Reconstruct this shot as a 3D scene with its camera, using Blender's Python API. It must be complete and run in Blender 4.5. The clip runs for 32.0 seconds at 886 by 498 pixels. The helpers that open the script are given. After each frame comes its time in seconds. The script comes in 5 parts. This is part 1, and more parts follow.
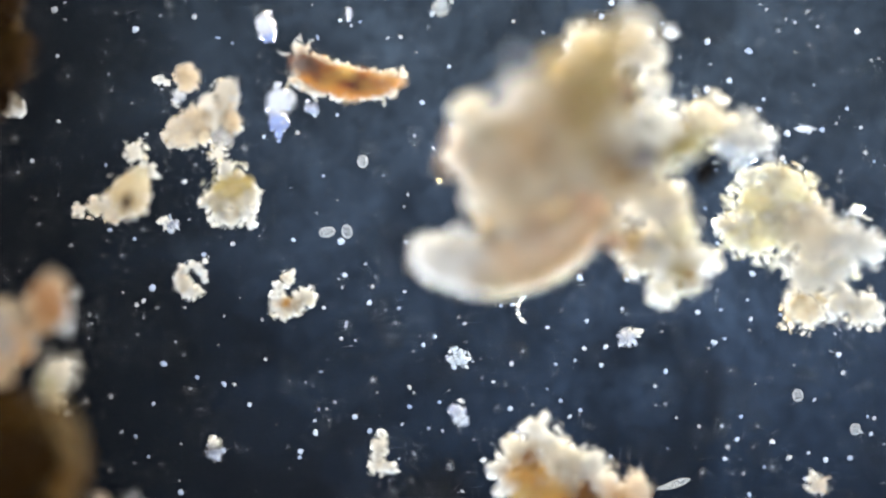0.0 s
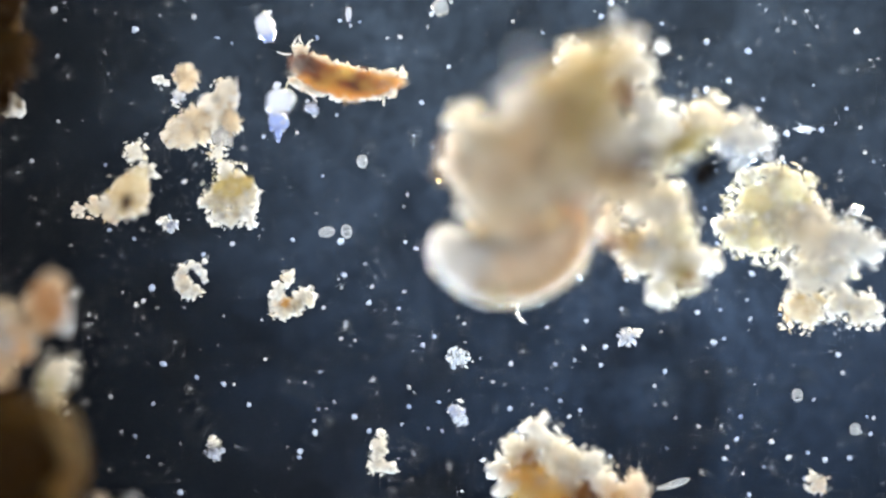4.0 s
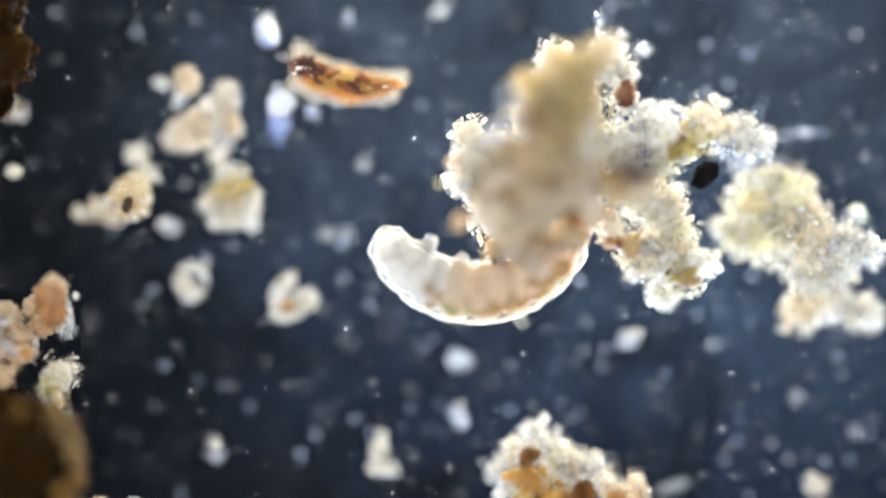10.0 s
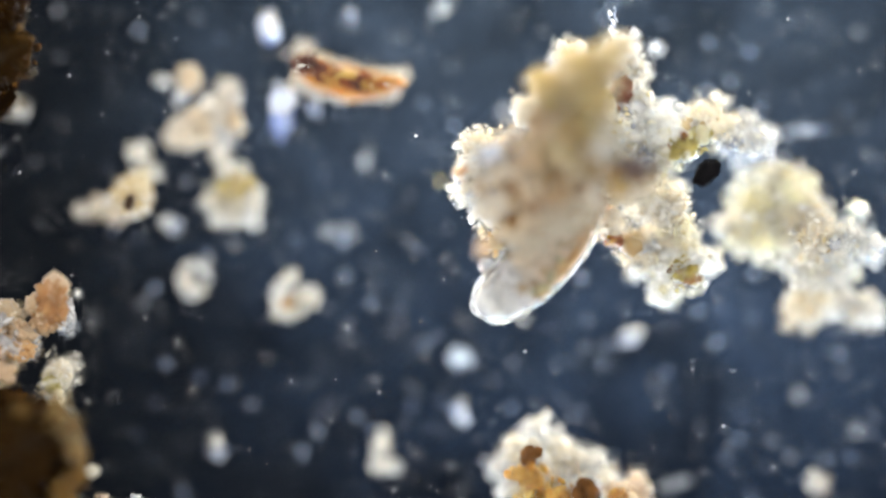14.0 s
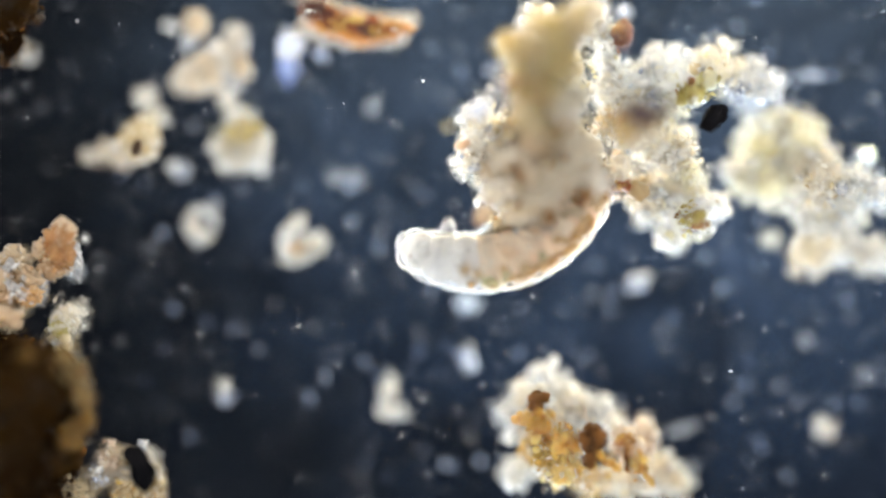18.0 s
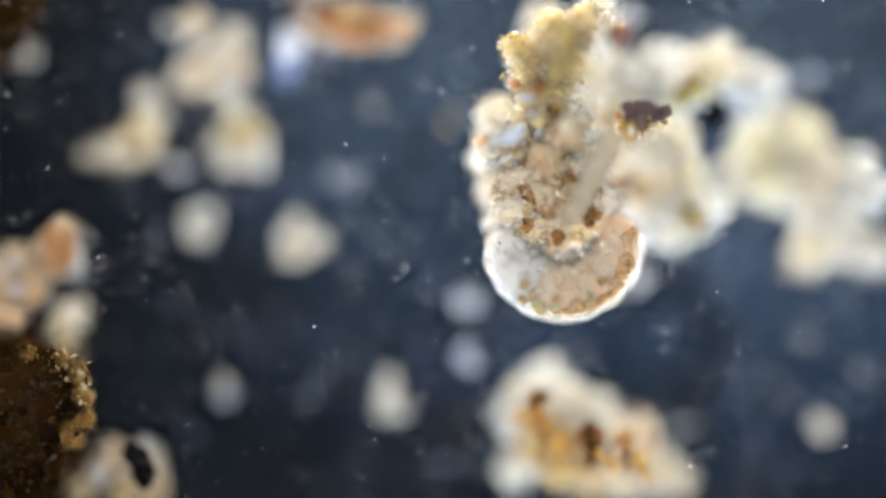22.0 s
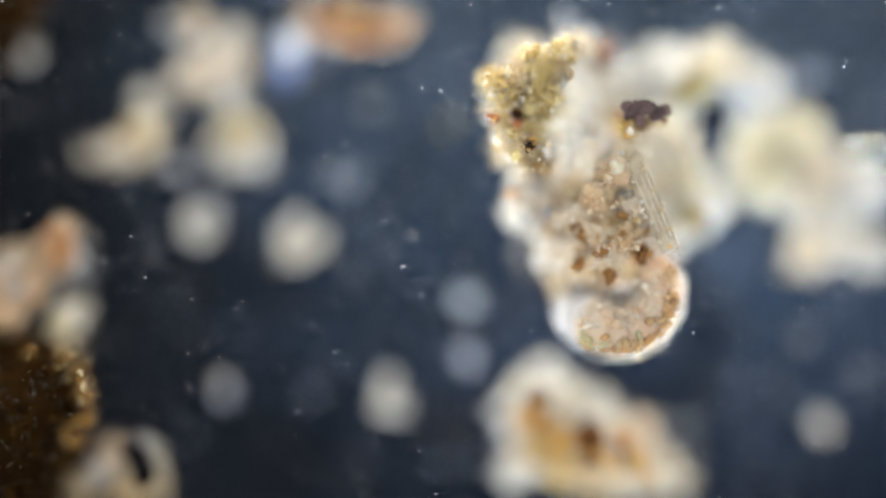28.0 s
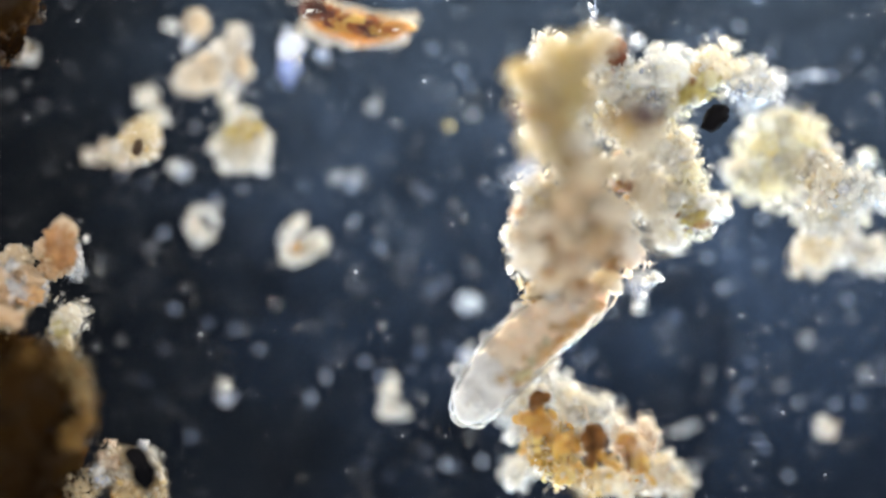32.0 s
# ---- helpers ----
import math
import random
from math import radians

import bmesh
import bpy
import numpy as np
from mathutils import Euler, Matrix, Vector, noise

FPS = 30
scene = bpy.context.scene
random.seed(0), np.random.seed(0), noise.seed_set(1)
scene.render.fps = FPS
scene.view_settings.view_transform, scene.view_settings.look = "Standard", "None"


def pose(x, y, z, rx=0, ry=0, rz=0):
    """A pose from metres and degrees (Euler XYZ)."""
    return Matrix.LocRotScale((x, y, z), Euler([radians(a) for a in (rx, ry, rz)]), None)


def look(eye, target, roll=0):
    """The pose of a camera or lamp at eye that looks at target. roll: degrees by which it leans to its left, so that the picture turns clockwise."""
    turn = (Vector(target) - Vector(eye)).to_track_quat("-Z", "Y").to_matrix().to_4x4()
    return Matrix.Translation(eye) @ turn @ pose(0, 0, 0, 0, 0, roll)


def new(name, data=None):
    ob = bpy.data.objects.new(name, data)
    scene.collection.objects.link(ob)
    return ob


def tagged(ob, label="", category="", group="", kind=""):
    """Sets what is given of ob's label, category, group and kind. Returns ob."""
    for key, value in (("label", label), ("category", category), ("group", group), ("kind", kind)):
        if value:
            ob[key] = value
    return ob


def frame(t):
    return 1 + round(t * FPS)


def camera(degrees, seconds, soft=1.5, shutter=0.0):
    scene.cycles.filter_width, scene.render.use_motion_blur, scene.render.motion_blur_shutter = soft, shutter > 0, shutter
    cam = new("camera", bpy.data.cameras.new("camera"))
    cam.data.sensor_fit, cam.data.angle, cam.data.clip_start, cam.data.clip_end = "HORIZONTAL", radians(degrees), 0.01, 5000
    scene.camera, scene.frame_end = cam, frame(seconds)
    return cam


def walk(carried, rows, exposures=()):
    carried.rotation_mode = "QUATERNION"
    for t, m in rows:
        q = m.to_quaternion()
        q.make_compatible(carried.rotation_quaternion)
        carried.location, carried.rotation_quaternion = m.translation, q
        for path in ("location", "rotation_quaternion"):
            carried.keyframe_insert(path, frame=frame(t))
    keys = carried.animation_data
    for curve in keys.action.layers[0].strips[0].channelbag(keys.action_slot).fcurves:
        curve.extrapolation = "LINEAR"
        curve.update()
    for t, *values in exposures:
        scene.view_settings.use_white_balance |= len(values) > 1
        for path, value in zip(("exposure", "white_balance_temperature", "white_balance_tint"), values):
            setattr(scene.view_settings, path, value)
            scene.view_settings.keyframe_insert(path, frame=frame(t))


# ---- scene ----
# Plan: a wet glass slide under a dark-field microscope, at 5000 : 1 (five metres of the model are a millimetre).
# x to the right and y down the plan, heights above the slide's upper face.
UM = 5e-3


def at(x, y, z=0.0):
    return Vector(((x - 784) * UM, (441 - y) * UM, z * UM))


def spot(x, y, z=0.0, rx=0, ry=0, rz=0):
    v = at(x, y, z)
    return pose(v.x, v.y, v.z, rx, ry, rz)


# ---- camera: straight down, focused by raising and lowering the tube ----
WORKING = 20000.0
cam = camera(math.degrees(2 * math.atan(784 / WORKING)), 32.0, soft=2.3)
cam.data.dof.use_dof = True
cam.data.dof.focus_distance = WORKING * UM
cam.data.dof.aperture_fstop = cam.data.lens * 1e-3 / (0.66 * WORKING * UM)
cam.data.dof.aperture_blades = 0


def eye(x, y, focus):
    return spot(x, y, WORKING + focus)


walk(cam, [
    (0, eye(787, 441, 2)), (0.4, eye(786, 441, 40)), (1, eye(785, 441, 62)), (1.5, eye(785, 441, 38)), (2, eye(787, 441, 6)), (2.5, eye(788, 441, 0)),
    (3.5, eye(788, 441, 0)), (5.5, eye(785, 441, 55)), (6, eye(784, 441, 70)), (6.5, eye(784, 442, 105)), (7, eye(784, 442, 115)), (7.5, eye(784, 442, 142)),
    (8, eye(784, 441, 72)), (8.5, eye(786, 439, 48)), (9, eye(788, 436, 46)), (10, eye(787, 437, 46)), (11, eye(787, 437, 46)), (11.5, eye(785, 440, 62)),
    (12, eye(784, 441, 92)), (12.5, eye(784, 441, 84)), (13, eye(784, 441, 58)), (14.5, eye(784, 441, 54)), (16.5, eye(783, 443, 50)), (16.8, eye(782, 458, 52)),
    (17, eye(780, 474, 56)), (17.25, eye(774, 515, 60)), (17.5, eye(771, 538, 58)), (18, eye(771, 538, 56)), (19, eye(770, 538, 66)), (19.5, eye(770, 538, 90)),
    (20, eye(770, 538, 70)), (20.5, eye(770, 537, 52)), (21, eye(771, 539, 102)), (21.5, eye(772, 540, 124)), (22, eye(772, 540, 106)), (23, eye(771, 539, 82)),
    (24, eye(771, 539, 84)), (25, eye(771, 538, 76)), (25.5, eye(771, 538, 84)), (27.5, eye(773, 541, 130)), (28, eye(773, 541, 132)), (28.5, eye(773, 541, 122)),
    (29, eye(773, 540, 108)), (29.5, eye(771, 539, 72)), (30, eye(770, 538, 56)), (31, eye(769, 537, 44)), (32, eye(769, 538, 48))])

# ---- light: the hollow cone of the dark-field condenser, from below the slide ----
# Even fill from all around, added to brighten the upper faces.
world = bpy.data.worlds.new("ambient_fill")
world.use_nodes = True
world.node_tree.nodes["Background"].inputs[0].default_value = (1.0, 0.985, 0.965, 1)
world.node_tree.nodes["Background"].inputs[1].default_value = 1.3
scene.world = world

CONE = 12000.0
POWER = 0.106
for k in range(8):
    turn = 2 * math.pi * (k + 0.5) / 8
    north = math.sin(turn)
    lamp = bpy.data.lights.new("condenser_light", "SPOT")
    lamp.energy = POWER * (CONE * UM) ** 2 * 1000
    lamp.color = (1.0, 0.91 - 0.08 * north, 0.97 - 0.5 * north) if north > 0 else (0.86 + 0.3 * north, 0.87 + 0.1 * north, 1.0)
    lamp.spot_size, lamp.spot_blend, lamp.shadow_soft_size = radians(6.8), 1.0, 350 * UM
    aim = at(1070, 250)
    place = Vector(aim) + Vector((math.cos(turn) * CONE, north * CONE, -CONE * 0.9)) * UM
    new("condenser_light", lamp).matrix_world = look(place, aim)


# ---- materials ----
def nodes_of(mat):
    mat.use_nodes = True
    tree = mat.node_tree
    tree.nodes.clear()
    return tree, tree.nodes.new, tree.links.new


MATS = {}


PALETTE = {}


def grit_of(mat):
    """The same matter as loose crumbs: clearer, each crumb in its own shade."""
    dark, light = PALETTE[mat.name]
    return organic("loose_" + mat.name, dark, light, size=6.0, through_light=0.32, clear=0.28, rough=0.3, gloss=0.5, bump=0.3, deep=0.0, island=True)


def organic(name, dark, light, accent=None, size=14.0, through_light=0.2, clear=0.0, rough=0.55, bump=0.6, gloss=0.35, amount=0.5, deep=1.0, island=False, sheen=0.5, sheen_rough=0.3):
    """Half-clear matter: colour in two scales of grain, light passing through, wet gloss that grows towards the edges."""
    if name in MATS:
        return MATS[name]
    PALETTE[name] = (dark, light)
    mat = bpy.data.materials.new(name)
    tree, add, link = nodes_of(mat)
    out = add("ShaderNodeOutputMaterial")
    coord = add("ShaderNodeTexCoord")
    info = add("ShaderNodeObjectInfo")
    shift = add("ShaderNodeVectorMath")
    shift.operation = "MULTIPLY_ADD"
    rnd = add("ShaderNodeCombineXYZ")
    for i in range(3):
        link(info.outputs["Random"], rnd.inputs[i])
    link(rnd.outputs[0], shift.inputs[0])
    shift.inputs[1].default_value = (700 * UM, 400 * UM, 900 * UM)
    link(coord.outputs["Object"], shift.inputs[2])

    def grain(scale, detail):
        n = add("ShaderNodeTexNoise")
        n.inputs["Scale"].default_value = 1 / (scale * UM)
        n.inputs["Detail"].default_value = detail
        n.inputs["Roughness"].default_value = 0.65
        link(shift.outputs[0], n.inputs["Vector"])
        return n
    broad, fine = grain(size * 2.2, 3), grain(size * 0.35, 4)
    ramp = add("ShaderNodeValToRGB")
    ramp.color_ramp.elements[0].position, ramp.color_ramp.elements[1].position = 0.34, 0.66
    ramp.color_ramp.elements[0].color, ramp.color_ramp.elements[1].color = (*dark, 1), (*light, 1)
    mixv = add("ShaderNodeMath")
    mixv.operation = "MULTIPLY_ADD"
    link(fine.outputs["Fac"], mixv.inputs[0])
    mixv.inputs[1].default_value = 0.4
    half = add("ShaderNodeMath")
    half.operation = "MULTIPLY_ADD"
    link(broad.outputs["Fac"], half.inputs[0])
    half.inputs[1].default_value, half.inputs[2].default_value = 0.6, 0.0
    link(half.outputs[0], mixv.inputs[2])
    own = add("ShaderNodeMath")
    own.operation = "MULTIPLY_ADD"
    link(info.outputs["Random"], own.inputs[0])
    own.inputs[1].default_value = 0.0 if island else 0.3
    shade = add("ShaderNodeMath")
    shade.operation = "SUBTRACT"
    link(mixv.outputs[0], shade.inputs[0])
    shade.inputs[1].default_value = 0.0 if island else 0.11
    link(shade.outputs[0], own.inputs[2])
    factor = own.outputs[0]
    if island:
        geo, vary = add("ShaderNodeNewGeometry"), add("ShaderNodeMath")
        vary.operation = "MULTIPLY_ADD"
        link(geo.outputs["Random Per Island"], vary.inputs[0])
        vary.inputs[1].default_value = 0.6
        lower = add("ShaderNodeMath")
        lower.operation = "SUBTRACT"
        link(factor, lower.inputs[0])
        lower.inputs[1].default_value = 0.08
        link(lower.outputs[0], vary.inputs[2])
        factor = vary.outputs[0]
    link(factor, ramp.inputs[0])
    colour = ramp.outputs[0]
    if accent:
        spots = grain(size * 1.3, 2)
        step = add("ShaderNodeMapRange")
        step.inputs[1].default_value, step.inputs[2].default_value = 0.62 - 0.2 * amount, 0.72 - 0.2 * amount
        link(spots.outputs["Fac"], step.inputs[0])
        blend = add("ShaderNodeMix")
        blend.data_type = "RGBA"
        link(step.outputs[0], blend.inputs[0])
        link(colour, blend.inputs[6])
        blend.inputs[7].default_value = (*accent, 1)
        colour = blend.outputs[2]
    body = add("ShaderNodeBsdfPrincipled")
    link(colour, body.inputs["Base Color"])
    body.inputs["Roughness"].default_value = rough
    body.inputs["Specular IOR Level"].default_value = gloss
    body.inputs["Subsurface Weight"].default_value = deep
    body.inputs["Subsurface Radius"].default_value = (1.0, 0.95, 0.86)
    body.inputs["Subsurface Scale"].default_value = 18 * UM
    relief = add("ShaderNodeBump")
    relief.inputs["Strength"].default_value = bump
    relief.inputs["Distance"].default_value = size * 0.35 * UM
    link(mixv.outputs[0], relief.inputs["Height"])
    link(relief.outputs[0], body.inputs["Normal"])
    trans = add("ShaderNodeBsdfTranslucent")
    link(colour, trans.inputs["Color"])
    link(relief.outputs[0], trans.inputs["Normal"])
    mix = add("ShaderNodeMixShader")
    mix.inputs[0].default_value = through_light
    link(body.outputs[0], mix.inputs[1])
    link(trans.outputs[0], mix.inputs[2])
    last = mix.outputs[0]
    if clear:
        gap = add("ShaderNodeBsdfTransparent")
        veil = add("ShaderNodeMixShader")
        amountv = add("ShaderNodeMapRange")
        amountv.inputs[1].default_value, amountv.inputs[2].default_value = 0.3, 0.7
        amountv.inputs[3].default_value, amountv.inputs[4].default_value = clear - min(0.2, clear, 1 - clear), clear + min(0.2, clear, 1 - clear)
        link(fine.outputs["Fac"], amountv.inputs[0])
        link(amountv.outputs[0], veil.inputs[0])
        link(last, veil.inputs[1])
        link(gap.outputs[0], veil.inputs[2])
        last = veil.outputs[0]
    if sheen:
        edge, scaled, wet, coat = add("ShaderNodeFresnel"), add("ShaderNodeMath"), add("ShaderNodeBsdfGlossy"), add("ShaderNodeMixShader")
        edge.inputs["IOR"].default_value = 1.3
        scaled.operation = "MULTIPLY"
        scaled.inputs[1].default_value = sheen
        wet.inputs["Roughness"].default_value = sheen_rough
        if not deep:
            link(relief.outputs[0], wet.inputs["Normal"])
        link(edge.outputs[0], scaled.inputs[0])
        link(scaled.outputs[0], coat.inputs[0])
        link(last, coat.inputs[1])
        link(wet.outputs[0], coat.inputs[2])
        last = coat.outputs[0]
    link(last, out.inputs["Surface"])
    MATS[name] = mat
    return mat


CREAM = organic("cream_detritus", (0.72, 0.61, 0.4), (0.97, 0.94, 0.86), clear=0.28)
WHITE = organic("white_mineral", (0.7, 0.7, 0.66), (0.94, 0.94, 0.91), clear=0.28)
YELLOW = organic("yellow_green_algae", (0.72, 0.65, 0.34), (0.96, 0.94, 0.8), clear=0.28)
TAN = organic("tan_detritus", (0.42, 0.29, 0.13), (0.85, 0.72, 0.48), clear=0.28)
ORANGE = organic("orange_plant_tissue", (0.5, 0.2, 0.03), (0.9, 0.58, 0.16), clear=0.28)
RUST = organic("rust_red_tissue", (0.2, 0.05, 0.015), (0.5, 0.2, 0.08), clear=0.05)
# Dark brown humus, deepened by the shade inside the thick masses.
UMBER = organic("dark_brown_humus", (0.002, 0.001, 0.0005), (0.04, 0.018, 0.0045), accent=(0.15, 0.075, 0.017), size=34, through_light=0.45, gloss=0.03, amount=0.05, bump=0.3, sheen=0)
BROWN = organic("brown_humus", (0.1, 0.04, 0.012), (0.36, 0.18, 0.055), clear=0.15)
BLACK = organic("black_grain", (0.003, 0.003, 0.004), (0.012, 0.011, 0.012), through_light=0.0, gloss=0.03, rough=0.9, deep=0.0, sheen=0)
PINK = organic("pale_pink_tissue", (0.66, 0.46, 0.3), (0.92, 0.79, 0.64), clear=0.28)
BLUEWHITE = organic("blue_white_quartz", (0.42, 0.5, 0.74), (0.8, 0.85, 0.95), clear=0.6, rough=0.12, gloss=0.8, bump=0.25, deep=0.0, sheen=1.6, sheen_rough=0.2)
CLEAR = organic("clear_quartz", (0.5, 0.6, 0.74), (0.85, 0.92, 0.97), clear=0.78, rough=0.08, gloss=1.0, bump=0.2, deep=0.0, sheen=1.8, sheen_rough=0.2)
SKIN = organic("water_bear_cuticle", (0.8, 0.66, 0.54), (0.95, 0.87, 0.78), clear=0.965, size=15, rough=0.3, gloss=0.6, bump=0.35, deep=0.0, through_light=0.3, sheen=0.62, sheen_rough=0.2)
PALE = organic("pale_clear_cuticle", (0.72, 0.72, 0.7), (0.9, 0.9, 0.88), clear=0.93, size=12, rough=0.3, gloss=0.6, bump=0.6, deep=0.0, through_light=0.3, sheen=0.7, sheen_rough=0.2)
FLESH = organic("milky_pink_flesh", (0.9, 0.61, 0.37), (0.98, 0.86, 0.69), clear=0.1, size=20, rough=0.45, gloss=0.3, bump=0.3, deep=0.7, through_light=0.15, sheen=0.1)
MILK = organic("milky_clear_flesh", (0.88, 0.86, 0.82), (0.98, 0.98, 0.97), clear=0.22, size=10, rough=0.4, gloss=0.4, bump=0.6, deep=0.5, through_light=0.15, sheen=0.2)
GUT = organic("brown_gut_contents", (0.5, 0.24, 0.06), (0.88, 0.6, 0.28), size=8, clear=0.5, deep=0.0, through_light=0.2, sheen=0.0)
GREENGUT = organic("green_gut_contents", (0.6, 0.6, 0.3), (0.84, 0.84, 0.56), size=8, clear=0.5, deep=0.0, through_light=0.2, sheen=0.0)


def slide_glass():
    """Clear glass with a thin uneven film of dried silt on its upper face; the background's glow and vignette are
    painted into it.
    """
    mat = bpy.data.materials.new("silt_and_vignette_glass")
    tree, add, link = nodes_of(mat)
    out, coord = add("ShaderNodeOutputMaterial"), add("ShaderNodeTexCoord")
    gap, film, back = add("ShaderNodeBsdfTransparent"), add("ShaderNodeBsdfTranslucent"), add("ShaderNodeMixShader")
    broad, fine = add("ShaderNodeTexNoise"), add("ShaderNodeTexNoise")
    for n, s, d, w in ((broad, 330.0, 2, 1.6), (fine, 26.0, 4, 0.3)):
        n.inputs["Scale"].default_value, n.inputs["Detail"].default_value, n.inputs["Distortion"].default_value = 1 / (s * UM), d, w
        link(coord.outputs["Object"], n.inputs["Vector"])
    a = add("ShaderNodeMapRange")
    a.inputs[1].default_value, a.inputs[2].default_value, a.inputs[3].default_value, a.inputs[4].default_value = 0.3, 0.7, 0.45, 1.65
    link(broad.outputs["Fac"], a.inputs[0])
    b = add("ShaderNodeMapRange")
    b.inputs[1].default_value, b.inputs[2].default_value, b.inputs[3].default_value, b.inputs[4].default_value = 0.3, 0.7, 0.75, 1.25
    link(fine.outputs["Fac"], b.inputs[0])
    c = add("ShaderNodeMath")
    c.operation = "MULTIPLY"
    link(a.outputs[0], c.inputs[0])
    link(b.outputs[0], c.inputs[1])
    e = add("ShaderNodeMath")
    e.operation = "MULTIPLY"
    link(c.outputs[0], e.inputs[0])
    e.inputs[1].default_value = 0.0208
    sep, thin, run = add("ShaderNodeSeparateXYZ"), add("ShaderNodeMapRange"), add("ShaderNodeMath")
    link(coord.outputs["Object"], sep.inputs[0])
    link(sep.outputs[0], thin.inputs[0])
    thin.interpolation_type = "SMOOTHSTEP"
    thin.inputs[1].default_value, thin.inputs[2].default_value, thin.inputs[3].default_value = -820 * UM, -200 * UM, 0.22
    # the background's vignette, painted into the film: fades left and towards the lower edge
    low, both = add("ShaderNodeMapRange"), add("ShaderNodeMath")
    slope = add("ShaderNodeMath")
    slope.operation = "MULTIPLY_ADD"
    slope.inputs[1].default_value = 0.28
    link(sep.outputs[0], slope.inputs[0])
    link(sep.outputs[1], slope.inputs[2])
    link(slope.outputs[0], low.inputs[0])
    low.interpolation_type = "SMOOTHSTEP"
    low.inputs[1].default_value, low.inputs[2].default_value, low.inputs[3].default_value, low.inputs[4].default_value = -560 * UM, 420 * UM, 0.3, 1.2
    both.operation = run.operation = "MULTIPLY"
    # background light is bluer low down: painted as the film's colour
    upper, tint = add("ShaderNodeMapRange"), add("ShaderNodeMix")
    tint.data_type = "RGBA"
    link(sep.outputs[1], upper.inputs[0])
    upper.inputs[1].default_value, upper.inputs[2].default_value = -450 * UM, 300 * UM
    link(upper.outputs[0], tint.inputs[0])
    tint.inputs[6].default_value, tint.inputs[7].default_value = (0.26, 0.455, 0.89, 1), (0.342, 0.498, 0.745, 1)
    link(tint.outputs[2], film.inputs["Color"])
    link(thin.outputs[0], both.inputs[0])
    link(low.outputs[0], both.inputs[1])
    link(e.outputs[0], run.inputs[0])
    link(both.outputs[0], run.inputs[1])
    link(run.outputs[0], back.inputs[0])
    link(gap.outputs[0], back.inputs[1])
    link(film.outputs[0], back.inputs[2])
    link(back.outputs[0], out.inputs["Surface"])
    return mat


def plain(name, colour, rough=0.8):
    mat = bpy.data.materials.new(name)
    mat.use_nodes = True
    b = mat.node_tree.nodes["Principled BSDF"]
    b.inputs["Base Color"].default_value, b.inputs["Roughness"].default_value = (*colour, 1), rough
    b.inputs["Specular IOR Level"].default_value = 0.05
    return mat


# ---- mesh helpers ----
def finish(bm, name, mat, smooth=True):
    me = bpy.data.meshes.new(name)
    bmesh.ops.scale(bm, vec=(UM, UM, UM), verts=bm.verts)
    bm.to_mesh(me)
    bm.free()
    for p in me.polygons:
        p.use_smooth = smooth
    me.materials.append(mat)
    return me


def part(name, data, parent, m=None, label=""):
    ob = new(name, data)
    ob.parent = parent
    if m is not None:
        ob.matrix_basis = m
    if label:
        ob["label"] = label
    return ob


def local(x, y, z, rx=0, ry=0, rz=0, sx=1.0, sy=None, sz=None):
    """A pose within a thing, in micrometres with y up the plan, and its stretch."""
    return pose(x * UM, y * UM, z * UM, rx, ry, rz) @ Matrix.Diagonal((sx, sy or sx, sz or sx, 1))


def lump_bm(seed, level=3, rough=0.3, freq=1.6, squash=1.0):
    bm = bmesh.new()
    bmesh.ops.create_icosphere(bm, subdivisions=level, radius=1.0)
    off = Vector((seed * 7.3, seed * 3.1, seed * 5.7))
    for v in bm.verts:
        d = noise.noise(v.co * freq + off) * rough + noise.noise(v.co * freq * 2.7 + off) * rough * 0.6 + noise.noise(v.co * freq * 6 + off) * rough * 0.4 + noise.noise(v.co * freq * 13 + off) * rough * 0.25
        v.co *= 1 + d
        v.co.z *= squash
    return bm


def shard_bm(seed, n=14, flat=0.6):
    rng = random.Random(seed)
    bm = bmesh.new()
    for _ in range(n):
        v = Vector((rng.gauss(0, 1), rng.gauss(0, 1), rng.gauss(0, 1))).normalized() * rng.uniform(0.75, 1.05)
        v.z *= flat
        bm.verts.new(v)
    bmesh.ops.convex_hull(bm, input=bm.verts)
    loose = [v for v in bm.verts if not v.link_faces]
    bmesh.ops.delete(bm, geom=loose, context="VERTS")
    return bm


POOL = {}


def piece(kind, k, mat):
    """One of a few shared unit shapes (radius 1 micrometre) in a material."""
    key = (kind, k, mat.name)
    if key not in POOL:
        if kind == "lump":
            bm = lump_bm(k + 1, 4, 0.5, 1.3)
        elif kind == "grain":
            bm = lump_bm(k + 31, 2, 0.45, 1.3)
        elif kind == "flake":
            bm = lump_bm(k + 61, 3, 0.5, 1.5, 0.22)
        elif kind == "crystal":
            bm = shard_bm(k + 5, 12, 0.7)
        else:
            bm = shard_bm(k + 50, 9, 0.25)
        POOL[key] = finish(bm, kind, mat, kind in ("lump", "grain", "flake"))
    return POOL[key]


